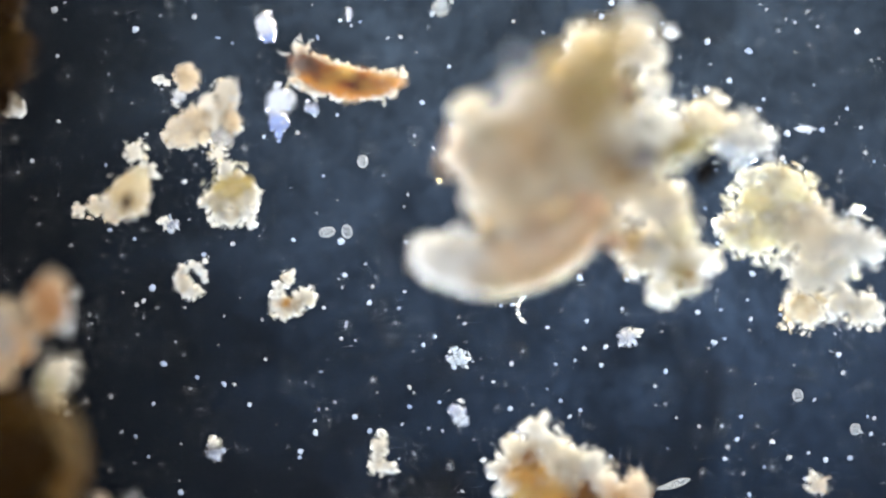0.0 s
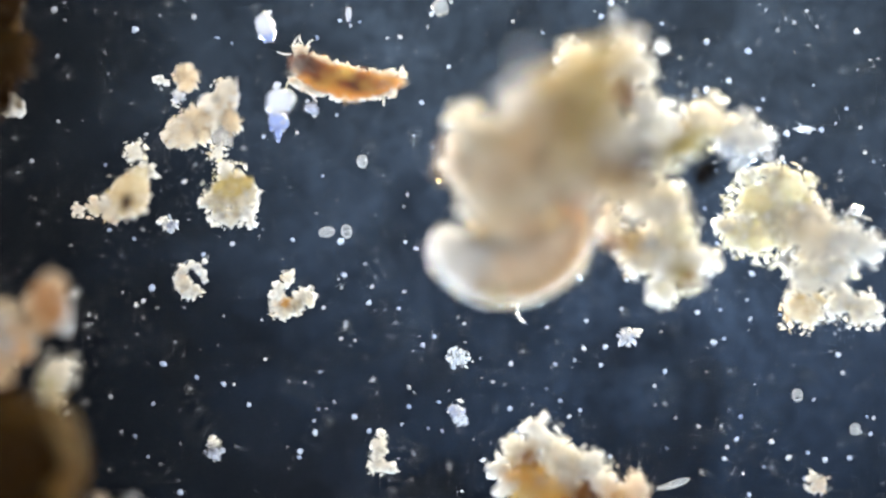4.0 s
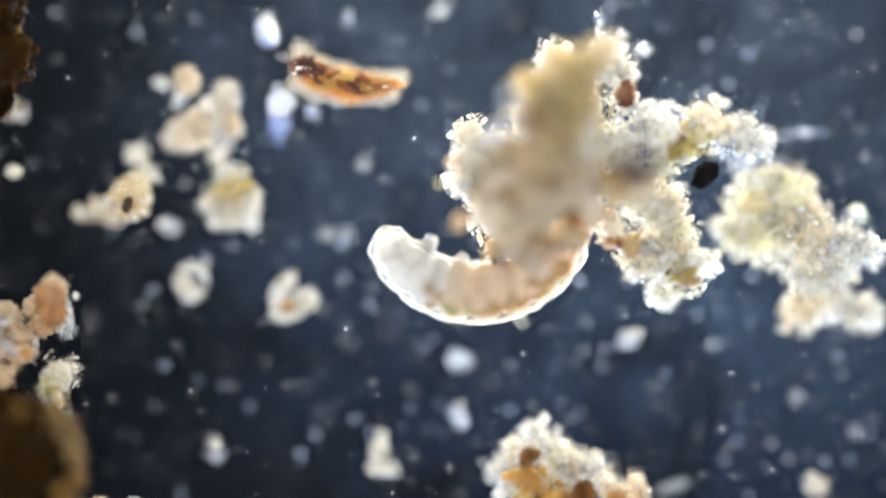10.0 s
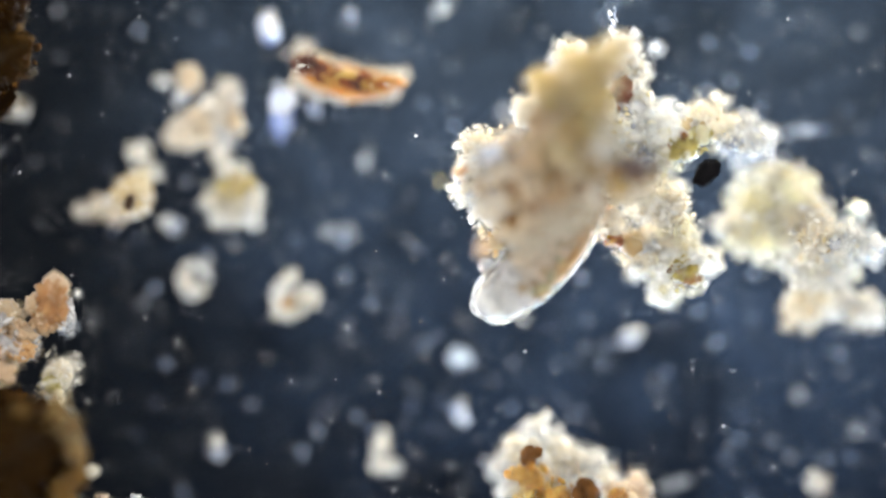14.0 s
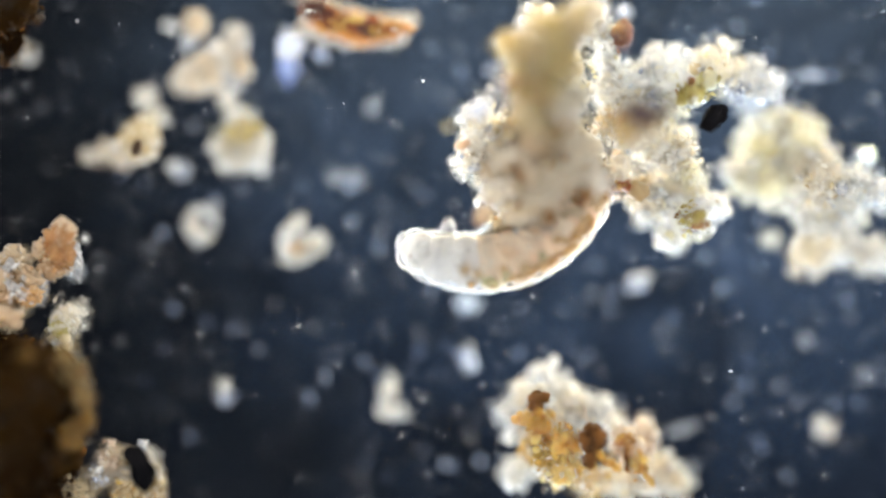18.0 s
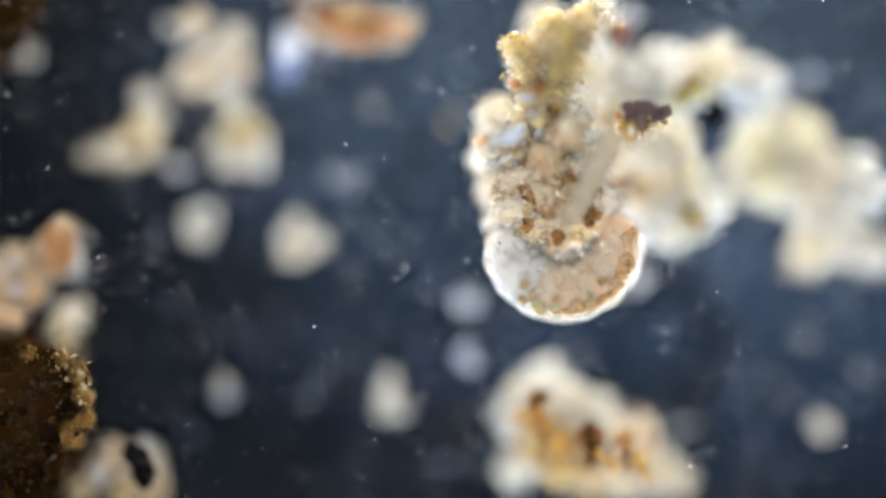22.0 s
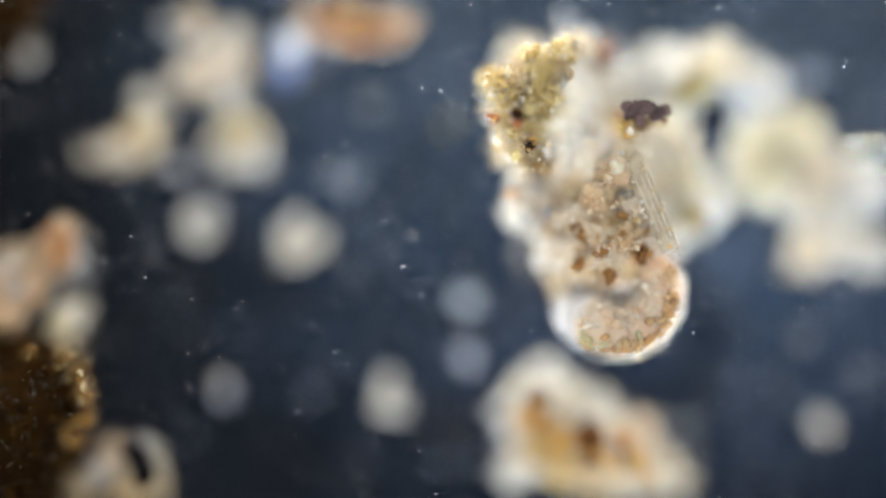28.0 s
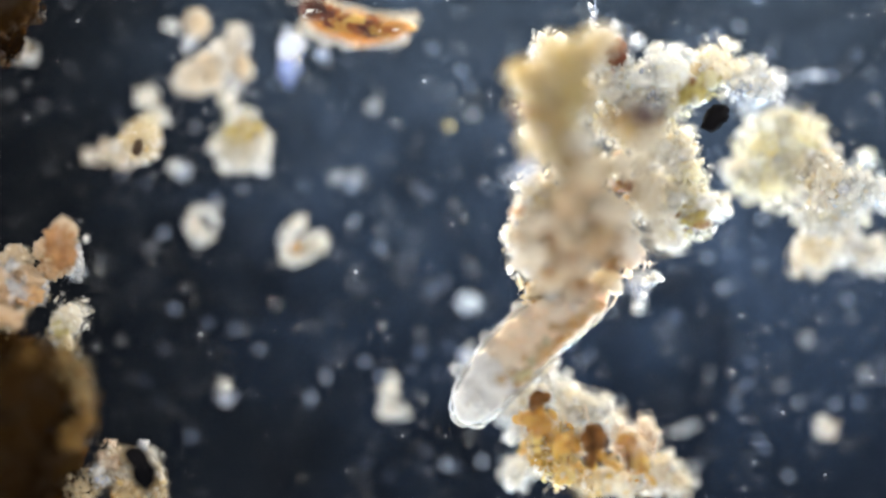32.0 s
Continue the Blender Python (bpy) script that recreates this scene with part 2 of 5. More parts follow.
def grit(rng, r, h, mat, share):
    """Crumbs too small to tell apart, heaped through one blob."""
    base = np.array([(1, 0, 0), (-0.8, 0.6, 0.1), (-0.4, -0.9, 0), (0.2, 0.2, 0.9), (0, 0, -0.8)])
    faces = ((0, 1, 3), (1, 2, 3), (2, 0, 3), (1, 0, 4), (2, 1, 4), (0, 2, 4))
    verts, polys = [], []
    ragged = [rng.uniform(0.62, 1.3) for _ in range(16)]
    for _ in range(int(share * r * r / 5.5) + 8):
        a, q = rng.uniform(0, 2 * math.pi), rng.random() ** 0.6
        edge = ragged[int(a / 0.4)]
        s = rng.uniform(1.6, 4.4) + 7.0 * rng.random() ** 5
        z = h * (0.5 + rng.uniform(-0.5, 0.52) * math.sqrt(max(0.12, 1 - q ** 2)))
        rot = np.array(Euler((rng.uniform(0, 6.3), rng.uniform(0, 6.3), rng.uniform(0, 6.3))).to_matrix())
        pts = (base * [rng.uniform(0.9, 1.8), rng.uniform(0.35, 1), rng.uniform(0.25, 0.8)]) @ rot.T * s + np.array((math.cos(a) * q * r * edge, math.sin(a) * q * r * edge, max(z, s * 0.7)))
        n = len(verts)
        verts += [tuple(p * UM) for p in pts]
        polys += [tuple(n + i for i in f) for f in faces]
    me = bpy.data.meshes.new("grit")
    me.from_pydata(verts, [], polys)
    me.materials.append(grit_of(mat))
    return me


def clump(name, label, category, blobs, size=13.0, dense=1.0, group="", seed=1, crumbs=0.75, core=1.0, hard=1.0):
    """Loose matter stuck together: every blob (x, y, radius, foot, top, main material, others) is a core with grains, flakes and crystals on it."""
    rng = random.Random(seed)
    x0, y0 = blobs[0][0], blobs[0][1]
    base = new(name)
    base.matrix_basis = spot(x0, y0, 0)
    tagged(base, label, category, group)
    for x, y, r, foot, top, main, others in blobs:
        dx, dy, h = x - x0, y0 - y, top - foot
        part("lump", piece("lump", rng.randrange(6), main), base,
             local(dx, dy, foot + h * 0.46, rng.uniform(-20, 20), rng.uniform(-20, 20), rng.uniform(0, 360), core * r * rng.uniform(0.55, 0.75), core * r * rng.uniform(0.45, 0.62), max(4, h * 0.34)))
        for _ in range(int(dense * 1.5 * (r / size) ** 2) + 3):
            a, q = rng.uniform(0, 2 * math.pi), math.sqrt(rng.random()) * 0.98
            s = size * (rng.uniform(0.35, 1.0) + 0.6 * rng.random() ** 3) * (0.75 if q > 0.8 else 1)
            z = foot + h * (0.5 + rng.uniform(-0.5, 0.5) * math.sqrt(max(0.08, 1 - q * q)))
            kind = rng.choices(("grain", "flake", "crystal", "splinter"), (4, 3, 2 * hard, 1.4 * hard))[0]
            mat = main if rng.random() < 0.5 else rng.choice(others)
            part(kind, piece(kind, rng.randrange(8), mat), base,
                 local(dx + math.cos(a) * q * r, dy + math.sin(a) * q * r, max(z, s * 0.6), rng.uniform(0, 360), rng.uniform(-50, 50), rng.uniform(0, 360),
                       s, s * rng.uniform(0.6, 1.1), s * rng.uniform(0.5, 1)))
        tagged(part("grit", grit(rng, r, h, main, 0.6 * crumbs), base, local(dx, dy, foot)), kind="stuff")
        second = others[0] if others[0] != main else others[-1]
        if second != main:
            tagged(part("grit", grit(rng, r * 1.05, h, second, (0.4 if second == others[0] else 0.14) * crumbs), base, local(dx, dy, foot)), kind="stuff")
    return base


def ribbon(points, width, height, mat, name):
    """A lumpy rounded strip along a smooth line of points (x, y, z, width factor)."""
    bm = bmesh.new()
    rings = []
    for i, (x, y, z, f) in enumerate(points):
        px, py = points[max(0, i - 1)][:2], points[min(len(points) - 1, i + 1)][:2]
        d = Vector((py[0] - px[0], py[1] - px[1], 0)).normalized()
        side = Vector((-d.y, d.x, 0))
        ring = []
        for k in range(16):
            a = 2 * math.pi * k / 16
            wob = 1 + 0.34 * noise.noise(Vector((x * 0.07, y * 0.07 + k * 0.9, k * 0.6))) + 0.16 * noise.noise(Vector((x * 0.2, k * 1.3, 5)))
            ring.append(bm.verts.new(Vector((x, y, z)) + side * (math.cos(a) * width * f * wob) + Vector((0, 0, math.sin(a) * height * f * wob))))
        rings.append(ring)
    for a, b in zip(rings, rings[1:]):
        for k in range(16):
            bm.faces.new((a[k], a[(k + 1) % 16], b[(k + 1) % 16], b[k]))
    bm.faces.new(list(reversed(rings[0])))
    bm.faces.new(rings[-1])
    bmesh.ops.recalc_face_normals(bm, faces=bm.faces)
    return finish(bm, name, mat)


# ---- crumpled flakes ----
LEAFPINK = organic("pinkish_flake", (0.82, 0.66, 0.43), (0.99, 0.95, 0.86), size=9, clear=0.28, rough=0.35, bump=1.0, deep=0.4, sheen=0.7)
LEAFTAN = organic("tan_flake", (0.6, 0.41, 0.22), (0.96, 0.84, 0.64), size=10, clear=0.25, rough=0.35, bump=1.0, deep=0.5, sheen=0.6)
LEAFRUST = organic("rust_tan_flake", (0.38, 0.14, 0.035), (0.82, 0.5, 0.22), size=9, clear=0.25, rough=0.35, bump=1.0, deep=0.3, sheen=0.5)
LEAFDARK = organic("brown_tan_flake", (0.42, 0.24, 0.1), (0.86, 0.64, 0.42), size=9, clear=0.22, rough=0.35, bump=1.0, deep=0.3, sheen=0.5)
LEAFCLEAR = organic("clear_flake_margin", (0.6, 0.6, 0.6), (0.92, 0.92, 0.92), size=10, clear=0.6, rough=0.2, bump=0.8, deep=0.0, sheen=1.2, sheen_rough=0.2)


def leaf(parent, ox, oy, x, y, z, w, d, turn, mat, tilt=10):
    """A crumpled flat flake of tissue."""
    own = random.Random(x * 31 + y)
    part("flake", finish(lump_bm(x * 0.013 + y * 0.007, 4, 0.62, 1.5, 0.16), "flake", mat), parent, local(x - ox, oy - y, z - 5, tilt, -tilt * 0.6, turn, w, d, (w + d) * 0.45))
    tagged(part("grit", grit(own, (w + d) * 0.52, 14, mat, 0.14), parent, local(x - ox, oy - y, z - 6)), kind="stuff")
    for _ in range(int((w + d) / 7)):
        a, q, r = own.uniform(0, 6.28), own.uniform(0.3, 1.0), own.uniform(3, 7)
        part("splinter", piece(own.choice(("splinter", "flake", "crystal")), own.randrange(8), mat), parent, local(x - ox + q * w * math.cos(a), oy - y + q * d * math.sin(a), z, own.uniform(-40, 40), own.uniform(-40, 40), own.uniform(0, 360), r, r * 0.7, r * 0.8))


# ---- setting ----
def slab(x, y, w, d, top, thick, bevel, mat_top, mat_side, name):
    bm = bmesh.new()
    bmesh.ops.create_cube(bm, size=1)
    bmesh.ops.scale(bm, vec=(w, d, thick), verts=bm.verts)
    bmesh.ops.bevel(bm, geom=[e for e in bm.edges], offset=bevel, segments=2, affect="EDGES")
    bmesh.ops.translate(bm, vec=(0, 0, top - thick / 2), verts=bm.verts)
    me = finish(bm, name, mat_top, False)
    me.materials.append(mat_side)
    for p in me.polygons:
        p.material_index = 0 if p.normal.z > 0.9 else 1
    ob = new(name, me)
    ob.matrix_basis = spot(x, y, 0)
    return ob


glass_edge = bpy.data.materials.new("slide_edge_glass")
tree, add, link = nodes_of(glass_edge)
outlet, see, shine, both = add("ShaderNodeOutputMaterial"), add("ShaderNodeBsdfTransparent"), add("ShaderNodeBsdfGlossy"), add("ShaderNodeMixShader")
see.inputs["Color"].default_value = (0.97, 0.99, 0.98, 1)
shine.inputs["Roughness"].default_value = 0.03
both.inputs[0].default_value = 0.002
link(see.outputs[0], both.inputs[1])
link(shine.outputs[0], both.inputs[2])
link(both.outputs[0], outlet.inputs["Surface"])
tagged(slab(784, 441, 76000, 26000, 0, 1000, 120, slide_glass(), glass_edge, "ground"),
       "clear glass microscope slide filmed with silt, background vignette painted in", "glass slide", kind="structure")
tagged(slab(784, 441, 160000, 160000, -20000, 500, 100, plain("black_stop_paint", (0.002, 0.0025, 0.004)), plain("black_stop_edge", (0.002, 0.0025, 0.004)), "backdrop"),
       "matte black dark-field stop beneath the slide", "backdrop", kind="structure")


# ---- clumps of detritus, algae and minerals ----
FAINT = organic("faint_bluish_crumb", (0.3, 0.38, 0.62), (0.66, 0.72, 0.86), clear=0.6, size=9, sheen=0.7)
MILKY = organic("faint_milky_crumb", (0.62, 0.58, 0.5), (0.88, 0.87, 0.82), clear=0.5, size=9, sheen=0.6)
RUSTDARK = organic("dark_rust_scrap", (0.045, 0.012, 0.008), (0.2, 0.055, 0.028), sheen=0.1)
AMBERY = organic("amber_detritus", (0.6, 0.36, 0.07), (0.92, 0.7, 0.28), clear=0.3)
GOLD = organic("golden_detritus", (0.39, 0.27, 0.065), (0.88, 0.74, 0.38), clear=0.3)
HUMUSDARK = organic("dark_brown_lump", (0.025, 0.009, 0.003), (0.3, 0.13, 0.035), through_light=0.35, gloss=0.15, deep=0.0, size=9, clear=0.18, bump=1.0, sheen=0.1, sheen_rough=0.3)
# Golden brown of humus edges with the backlight's glow in the colour.
HUMUSRIM = organic("golden_backlit_rim_humus", (0.05, 0.022, 0.005), (0.34, 0.2, 0.055), clear=0.35, size=16, through_light=0.4, gloss=0.1, sheen=0.15)
OLIVE = organic("olive_brown_algae", (0.26, 0.2, 0.045), (0.66, 0.56, 0.2), clear=0.25)
W4 = (WHITE, CREAM, YELLOW, BLUEWHITE, CLEAR)
clump("algal_clump", "cream and white algal clump with bluish quartz grains", "algal clump", [
    (1180, 240, 62, 0, 70, WHITE, W4), (1110, 245, 45, 0, 66, WHITE, W4), (1255, 215, 50, 0, 64, CREAM, (CREAM, TAN, YELLOW)), (1310, 240, 46, 0, 60, WHITE, W4),
    (1345, 252, 32, 0, 55, WHITE, (BLUEWHITE, WHITE)), (1172, 284, 30, 0, 60, YELLOW, W4), (1150, 205, 30, 0, 55, WHITE, W4), (1292, 258, 28, 0, 50, BLUEWHITE, (CLEAR, WHITE, BLUEWHITE)), (1140, 268, 24, 0, 56, BLUEWHITE, (CLEAR, WHITE)), (1215, 262, 32, 42, 74, OLIVE, (OLIVE, BROWN, YELLOW)), (1245, 236, 14, 44, 70, OLIVE, (YELLOW, OLIVE))],
    seed=3, crumbs=0.5, group="clumps on the slide")
clump("algal_clump", "pale yellow-green granular algal clump", "algal clump", [
    (1345, 355, 58, 0, 34, YELLOW, (YELLOW, CREAM, WHITE)), (1400, 340, 52, 0, 34, YELLOW, (YELLOW, CREAM, TAN)), (1350, 415, 55, 0, 32, YELLOW, (YELLOW, CREAM, WHITE)),
    (1405, 400, 48, 0, 36, CREAM, (YELLOW, CREAM)), (1442, 385, 34, 0, 38, CREAM, (CREAM, WHITE)), (1372, 308, 24, 0, 30, YELLOW, (CREAM, WHITE)), (1288, 398, 20, 0, 26, CREAM, W4), (1330, 312, 16, 0, 24, WHITE, W4), (1308, 415, 34, 0, 28, YELLOW, W4)], size=8, seed=4, group="clumps on the slide")
clump("algal_clump", "white feathery clump with lobed lower edge", "algal clump", [
    (1445, 420, 50, 0, 66, CREAM, (CREAM, WHITE, TAN)), (1495, 430, 44, 0, 60, WHITE, W4), (1540, 440, 34, 0, 55, WHITE, W4), (1435, 490, 46, 0, 40, WHITE, (YELLOW, CREAM, WHITE)),
    (1425, 548, 42, 0, 26, CREAM, (CREAM, TAN)), (1490, 535, 34, 0, 26, WHITE, (CREAM, WHITE)), (1536, 550, 34, 0, 26, WHITE, (CREAM, WHITE)), (1480, 480, 40, 0, 40, WHITE, W4)],
    size=10, seed=5, group="clumps on the slide")
clump("algal_clump", "ragged yellowish algal clump with brown flecks", "algal clump", [
    (1190, 470, 54, 0, 62, WHITE, (YELLOW, WHITE, CREAM)), (1140, 452, 44, 0, 58, CREAM, (CREAM, WHITE, TAN)), (1238, 462, 38, 0, 58, WHITE, (WHITE, YELLOW, CREAM)), (1186, 424, 40, 0, 44, CREAM, (CREAM, YELLOW)),
    (1180, 518, 30, 0, 50, WHITE, (WHITE, YELLOW)), (1120, 425, 28, 0, 70, TAN, (TAN, PINK, CREAM)), (1212, 408, 30, 10, 62, YELLOW, (CREAM, WHITE, YELLOW)), (1214, 486, 26, 40, 74, OLIVE, (BROWN, OLIVE, YELLOW))], size=13, seed=6, crumbs=0.55, group="clumps on the slide")
clump("detritus_pile", "tall tan detritus pile capped by a dark grain", "detritus", [
    (1115, 335, 48, 0, 110, CREAM, (CREAM, TAN, YELLOW)), (1148, 365, 36, 0, 76, CREAM, W4), (1178, 385, 26, 10, 70, CREAM, (CREAM, WHITE)), (1202, 366, 24, 20, 72, CREAM, (CREAM, TAN)), (1062, 258, 36, 0, 78, CREAM, (CREAM, PINK, WHITE)), (1062, 315, 34, 0, 82, TAN, (CREAM, TAN)), (1082, 395, 30, 0, 80, CREAM, (TAN, CREAM, PINK)), (1098, 285, 30, 0, 86, CREAM, (CREAM, YELLOW)), (1085, 425, 14, 30, 74, RUST, (ORANGE, PINK)), (1185, 345, 30, 0, 60, CREAM, (YELLOW, TAN, WHITE)), (1120, 318, 22, 88, 120, TAN, (BROWN, TAN)), (1100, 325, 28, 84, 124, AMBERY, (ORANGE, TAN, YELLOW))],
    size=9, seed=7)
upper_blobs = [
    (1000, 860, 54, 0, 50, CREAM, (CREAM, PINK, WHITE)), (985, 805, 36, 0, 44, CREAM, (WHITE, CREAM)), (915, 795, 28, 0, 40, CREAM, (WHITE, CREAM, YELLOW)),
    (1010, 825, 34, 0, 48, CREAM, (CREAM, WHITE)), (1075, 855, 34, 0, 46, CREAM, (PINK, WHITE)), (950, 860, 44, 0, 58, AMBERY, (ORANGE, CREAM)),
    (905, 855, 28, 0, 34, WHITE, (WHITE, BLUEWHITE)), (1130, 865, 30, 0, 44, PINK, (CREAM, PINK)), (958, 770, 36, 0, 40, WHITE, (WHITE, CREAM)),
    (925, 838, 24, 36, 80, ORANGE, (AMBERY, ORANGE)), (942, 850, 20, 46, 84, ORANGE, (ORANGE, RUST)), (885, 830, 24, 0, 30, WHITE, (WHITE, BLUEWHITE))]
lower_blobs = [
    (955, 895, 48, 0, 60, AMBERY, (CREAM, ORANGE)), (985, 882, 34, 40, 74, ORANGE, (AMBERY, GOLD)), (905, 930, 34, 0, 40, WHITE, (WHITE, CREAM)),
    (985, 925, 46, 20, 64, AMBERY, (CREAM, ORANGE)), (1050, 820, 28, 0, 40, WHITE, (WHITE, CREAM)), (1108, 900, 40, 10, 62, PINK, (ORANGE, PINK, CREAM)),
    (1088, 874, 18, 50, 84, ORANGE, (RUST, ORANGE)), (1112, 892, 16, 50, 82, PINK, (ORANGE, PINK)), (1116, 914, 20, 44, 80, ORANGE, (AMBERY, ORANGE)),
    (1155, 935, 40, 0, 40, CREAM, (WHITE, PINK)), (1095, 950, 46, 0, 40, CREAM, (CREAM, AMBERY)), (1185, 950, 34, 0, 30, CREAM, (WHITE, TAN)), (1030, 950, 36, 0, 50, TAN, (AMBERY, CREAM))]
heap = clump("detritus_clump", "orange and dark brown detritus with white edges", "detritus", upper_blobs + lower_blobs, size=11, seed=8, crumbs=0.4)
hrng = random.Random(12)
for x, y, spread, count in ((942, 804, 13, 14), (936, 820, 7, 5), (1034, 870, 19, 28), (1036, 898, 12, 13), (1030, 918, 6, 5)):
    for k in range(count):
        a, q, r = hrng.uniform(0, 6.28), math.sqrt(hrng.random()) * spread, hrng.uniform(6, 12)
        part("dark_lump", piece("grain", k % 8, HUMUSDARK), heap, local(x - 1000 + q * math.cos(a), 860 - y + q * math.sin(a), hrng.uniform(58, 74), 40 * k, 10, 70 * k, r, r * 0.8, r * 0.7))
STREAK = organic("orange_brown_streak", (0.3, 0.1, 0.012), (0.78, 0.4, 0.06), size=9, clear=0.15)
for (x0, y0), (x1, y1), count, m in (((1094, 884), (1100, 930), 9, HUMUSDARK), ((1110, 892), (1140, 954), 16, STREAK), ((934, 820), (956, 860), 12, STREAK), ((1050, 905), (1080, 925), 9, STREAK)):
    for k in range(count):
        u, r = k / (count - 1), hrng.uniform(4, 8)
        part("streak_grain", piece("flake" if k % 2 else "grain", k % 8, m), heap, local(x0 + (x1 - x0) * u - 1000 + hrng.uniform(-5, 5), 860 - y0 - (y1 - y0) * u + hrng.uniform(-4, 4), hrng.uniform(62, 76), hrng.uniform(-30, 30), 10, 300 + hrng.uniform(-30, 30), r * 1.3, r * 0.8, r * 0.7))
# Unlit core and glowing rim of the humus are put into its colours.
clump("humus_mass", "dark brown humus mass with translucent rim", "humus", [
    (35, 800, 96, 0, 140, UMBER, (UMBER,)), (95, 775, 52, 0, 120, UMBER, (UMBER,)), (110, 830, 42, 0, 120, UMBER, (UMBER,)), (0, 900, 100, 0, 140, UMBER, (UMBER,)),
    (80, 905, 66, 0, 110, UMBER, (UMBER,)), (70, 742, 42, 20, 118, HUMUSRIM, (HUMUSRIM, UMBER)), (5, 735, 60, 0, 105, UMBER, (UMBER,)), (126, 760, 22, 60, 128, HUMUSRIM, (GOLD, HUMUSRIM)), (134, 800, 20, 60, 128, HUMUSRIM, (HUMUSRIM, GOLD)), (136, 842, 20, 60, 126, HUMUSRIM, (HUMUSRIM,)), (98, 736, 22, 50, 124, HUMUSRIM, (GOLD, HUMUSRIM)), (40, 726, 24, 50, 122, HUMUSRIM, (HUMUSRIM,)), (114, 870, 26, 50, 124, HUMUSRIM, (UMBER,)),
    (30, 985, 90, 0, 110, UMBER, (UMBER,)), (-70, 830, 100, 0, 120, UMBER, (UMBER,))], size=8, seed=9, dense=0.55, crumbs=0.3, core=1.25, hard=0.3)
clump("humus_mass", "dark brown humus lump with pale lower edge", "humus", [
    (-8, 95, 76, 0, 100, UMBER, (UMBER,)), (-14, 20, 64, 0, 90, UMBER, (UMBER,)), (-15, 160, 55, 0, 70, UMBER, (BROWN, UMBER, HUMUSRIM)), (15, 185, 26, 0, 30, CREAM, (CREAM, HUMUSRIM)), (38, 195, 14, 0, 20, WHITE, (WHITE,)), (10, 25, 30, 0, 60, HUMUSRIM, (HUMUSRIM, CREAM))], size=11, seed=10, dense=0.55, crumbs=0.3, core=1.25, hard=0.3)
clump("algal_clump", "small yellow-green algal clump", "algal clump", [(108, 660, 34, 0, 76, CREAM, (CREAM, YELLOW, WHITE)), (92, 678, 22, 20, 80, OLIVE, (YELLOW,)), (95, 705, 28, 0, 70, TAN, (TAN, CREAM))], size=9, seed=13)
clump("detritus_clump", "cream detritus clump holding a black grain", "detritus", [
    (180, 908, 28, 0, 66, PINK, (PINK, CREAM, TAN)), (162, 940, 22, 0, 62, CREAM, (BLUEWHITE, CREAM)), (262, 930, 13, 0, 62, CREAM, (CREAM, TAN)), (240, 884, 8, 20, 72, WHITE, (WHITE, BLUEWHITE)), (214, 968, 38, 0, 76, TAN, (TAN, BROWN, ORANGE)), (208, 905, 18, 0, 56, CREAM, (TAN, CREAM)), (212, 936, 32, 0, 54, CREAM, (PINK, CREAM, TAN)), (246, 912, 26, 0, 52, CREAM, (CREAM, WHITE)), (254, 950, 26, 0, 54, TAN, (CREAM, TAN)), (232, 930, 30, 0, 50, CREAM, (CREAM, TAN)),
    (120, 965, 42, 0, 60, TAN, (TAN, ORANGE, UMBER)), (262, 975, 18, 0, 60, TAN, (CREAM, TAN))], size=8, seed=14)

red_scrap = clump("plant_flake", "dark reddish-brown plant scrap beside the column", "plant debris", [(1078, 186, 20, 0, 92, RUSTDARK, (RUSTDARK, RUST)), (1084, 166, 16, 20, 98, RUSTDARK, (RUST,))], size=10, seed=61, crumbs=0.4, core=1.3)
FLAKES = "flakes on the slide"
tan_flake = clump("plant_flake", "tan and cream layered plant flakes", "plant debris", [
    (18, 572, 34, 0, 62, TAN, (BROWN, TAN, ORANGE)), (-20, 600, 50, 0, 66, TAN, (BROWN, TAN, ORANGE)), (46, 610, 24, 0, 62, TAN, (BROWN, TAN, CLEAR)), (-12, 668, 34, 0, 72, TAN, (AMBERY, TAN, BROWN)), (24, 640, 12, 0, 60, TAN, (PINK,))], size=9, seed=11, crumbs=0.45, dense=0.5, core=0.8)
for x, y, z, w, d, turn, m in ((10, 562, 53, 36, 28, 20, LEAFTAN), (40, 590, 57, 30, 22, -40, LEAFDARK), (-10, 615, 57, 40, 30, 60, LEAFDARK), (42, 620, 61, 22, 16, 10, LEAFRUST), (0, 655, 69, 28, 18, -15, LEAFDARK), (60, 602, 51, 14, 26, 20, LEAFCLEAR), (28, 612, 63, 9, 34, 50, LEAFCLEAR), (-2, 578, 63, 8, 30, -30, LEAFCLEAR)):
    leaf(tan_flake, 22, 570, x, y, z, w, d, turn, m, 12)
rust_flake = clump("plant_flake", "orange-tan translucent plant flake with clear margin", "plant debris", [
    (92, 553, 27, 0, 70, TAN, (ORANGE, TAN, RUST)), (106, 512, 20, 0, 74, TAN, (TAN, ORANGE)), (118, 578, 17, 0, 70, CLEAR, (CLEAR, PINK, BLUEWHITE)), (138, 520, 6, 10, 66, WHITE, (WHITE,)), (72, 545, 18, 0, 66, TAN, (ORANGE, BROWN))], size=9, seed=12, crumbs=0.4, dense=0.5, core=0.8)
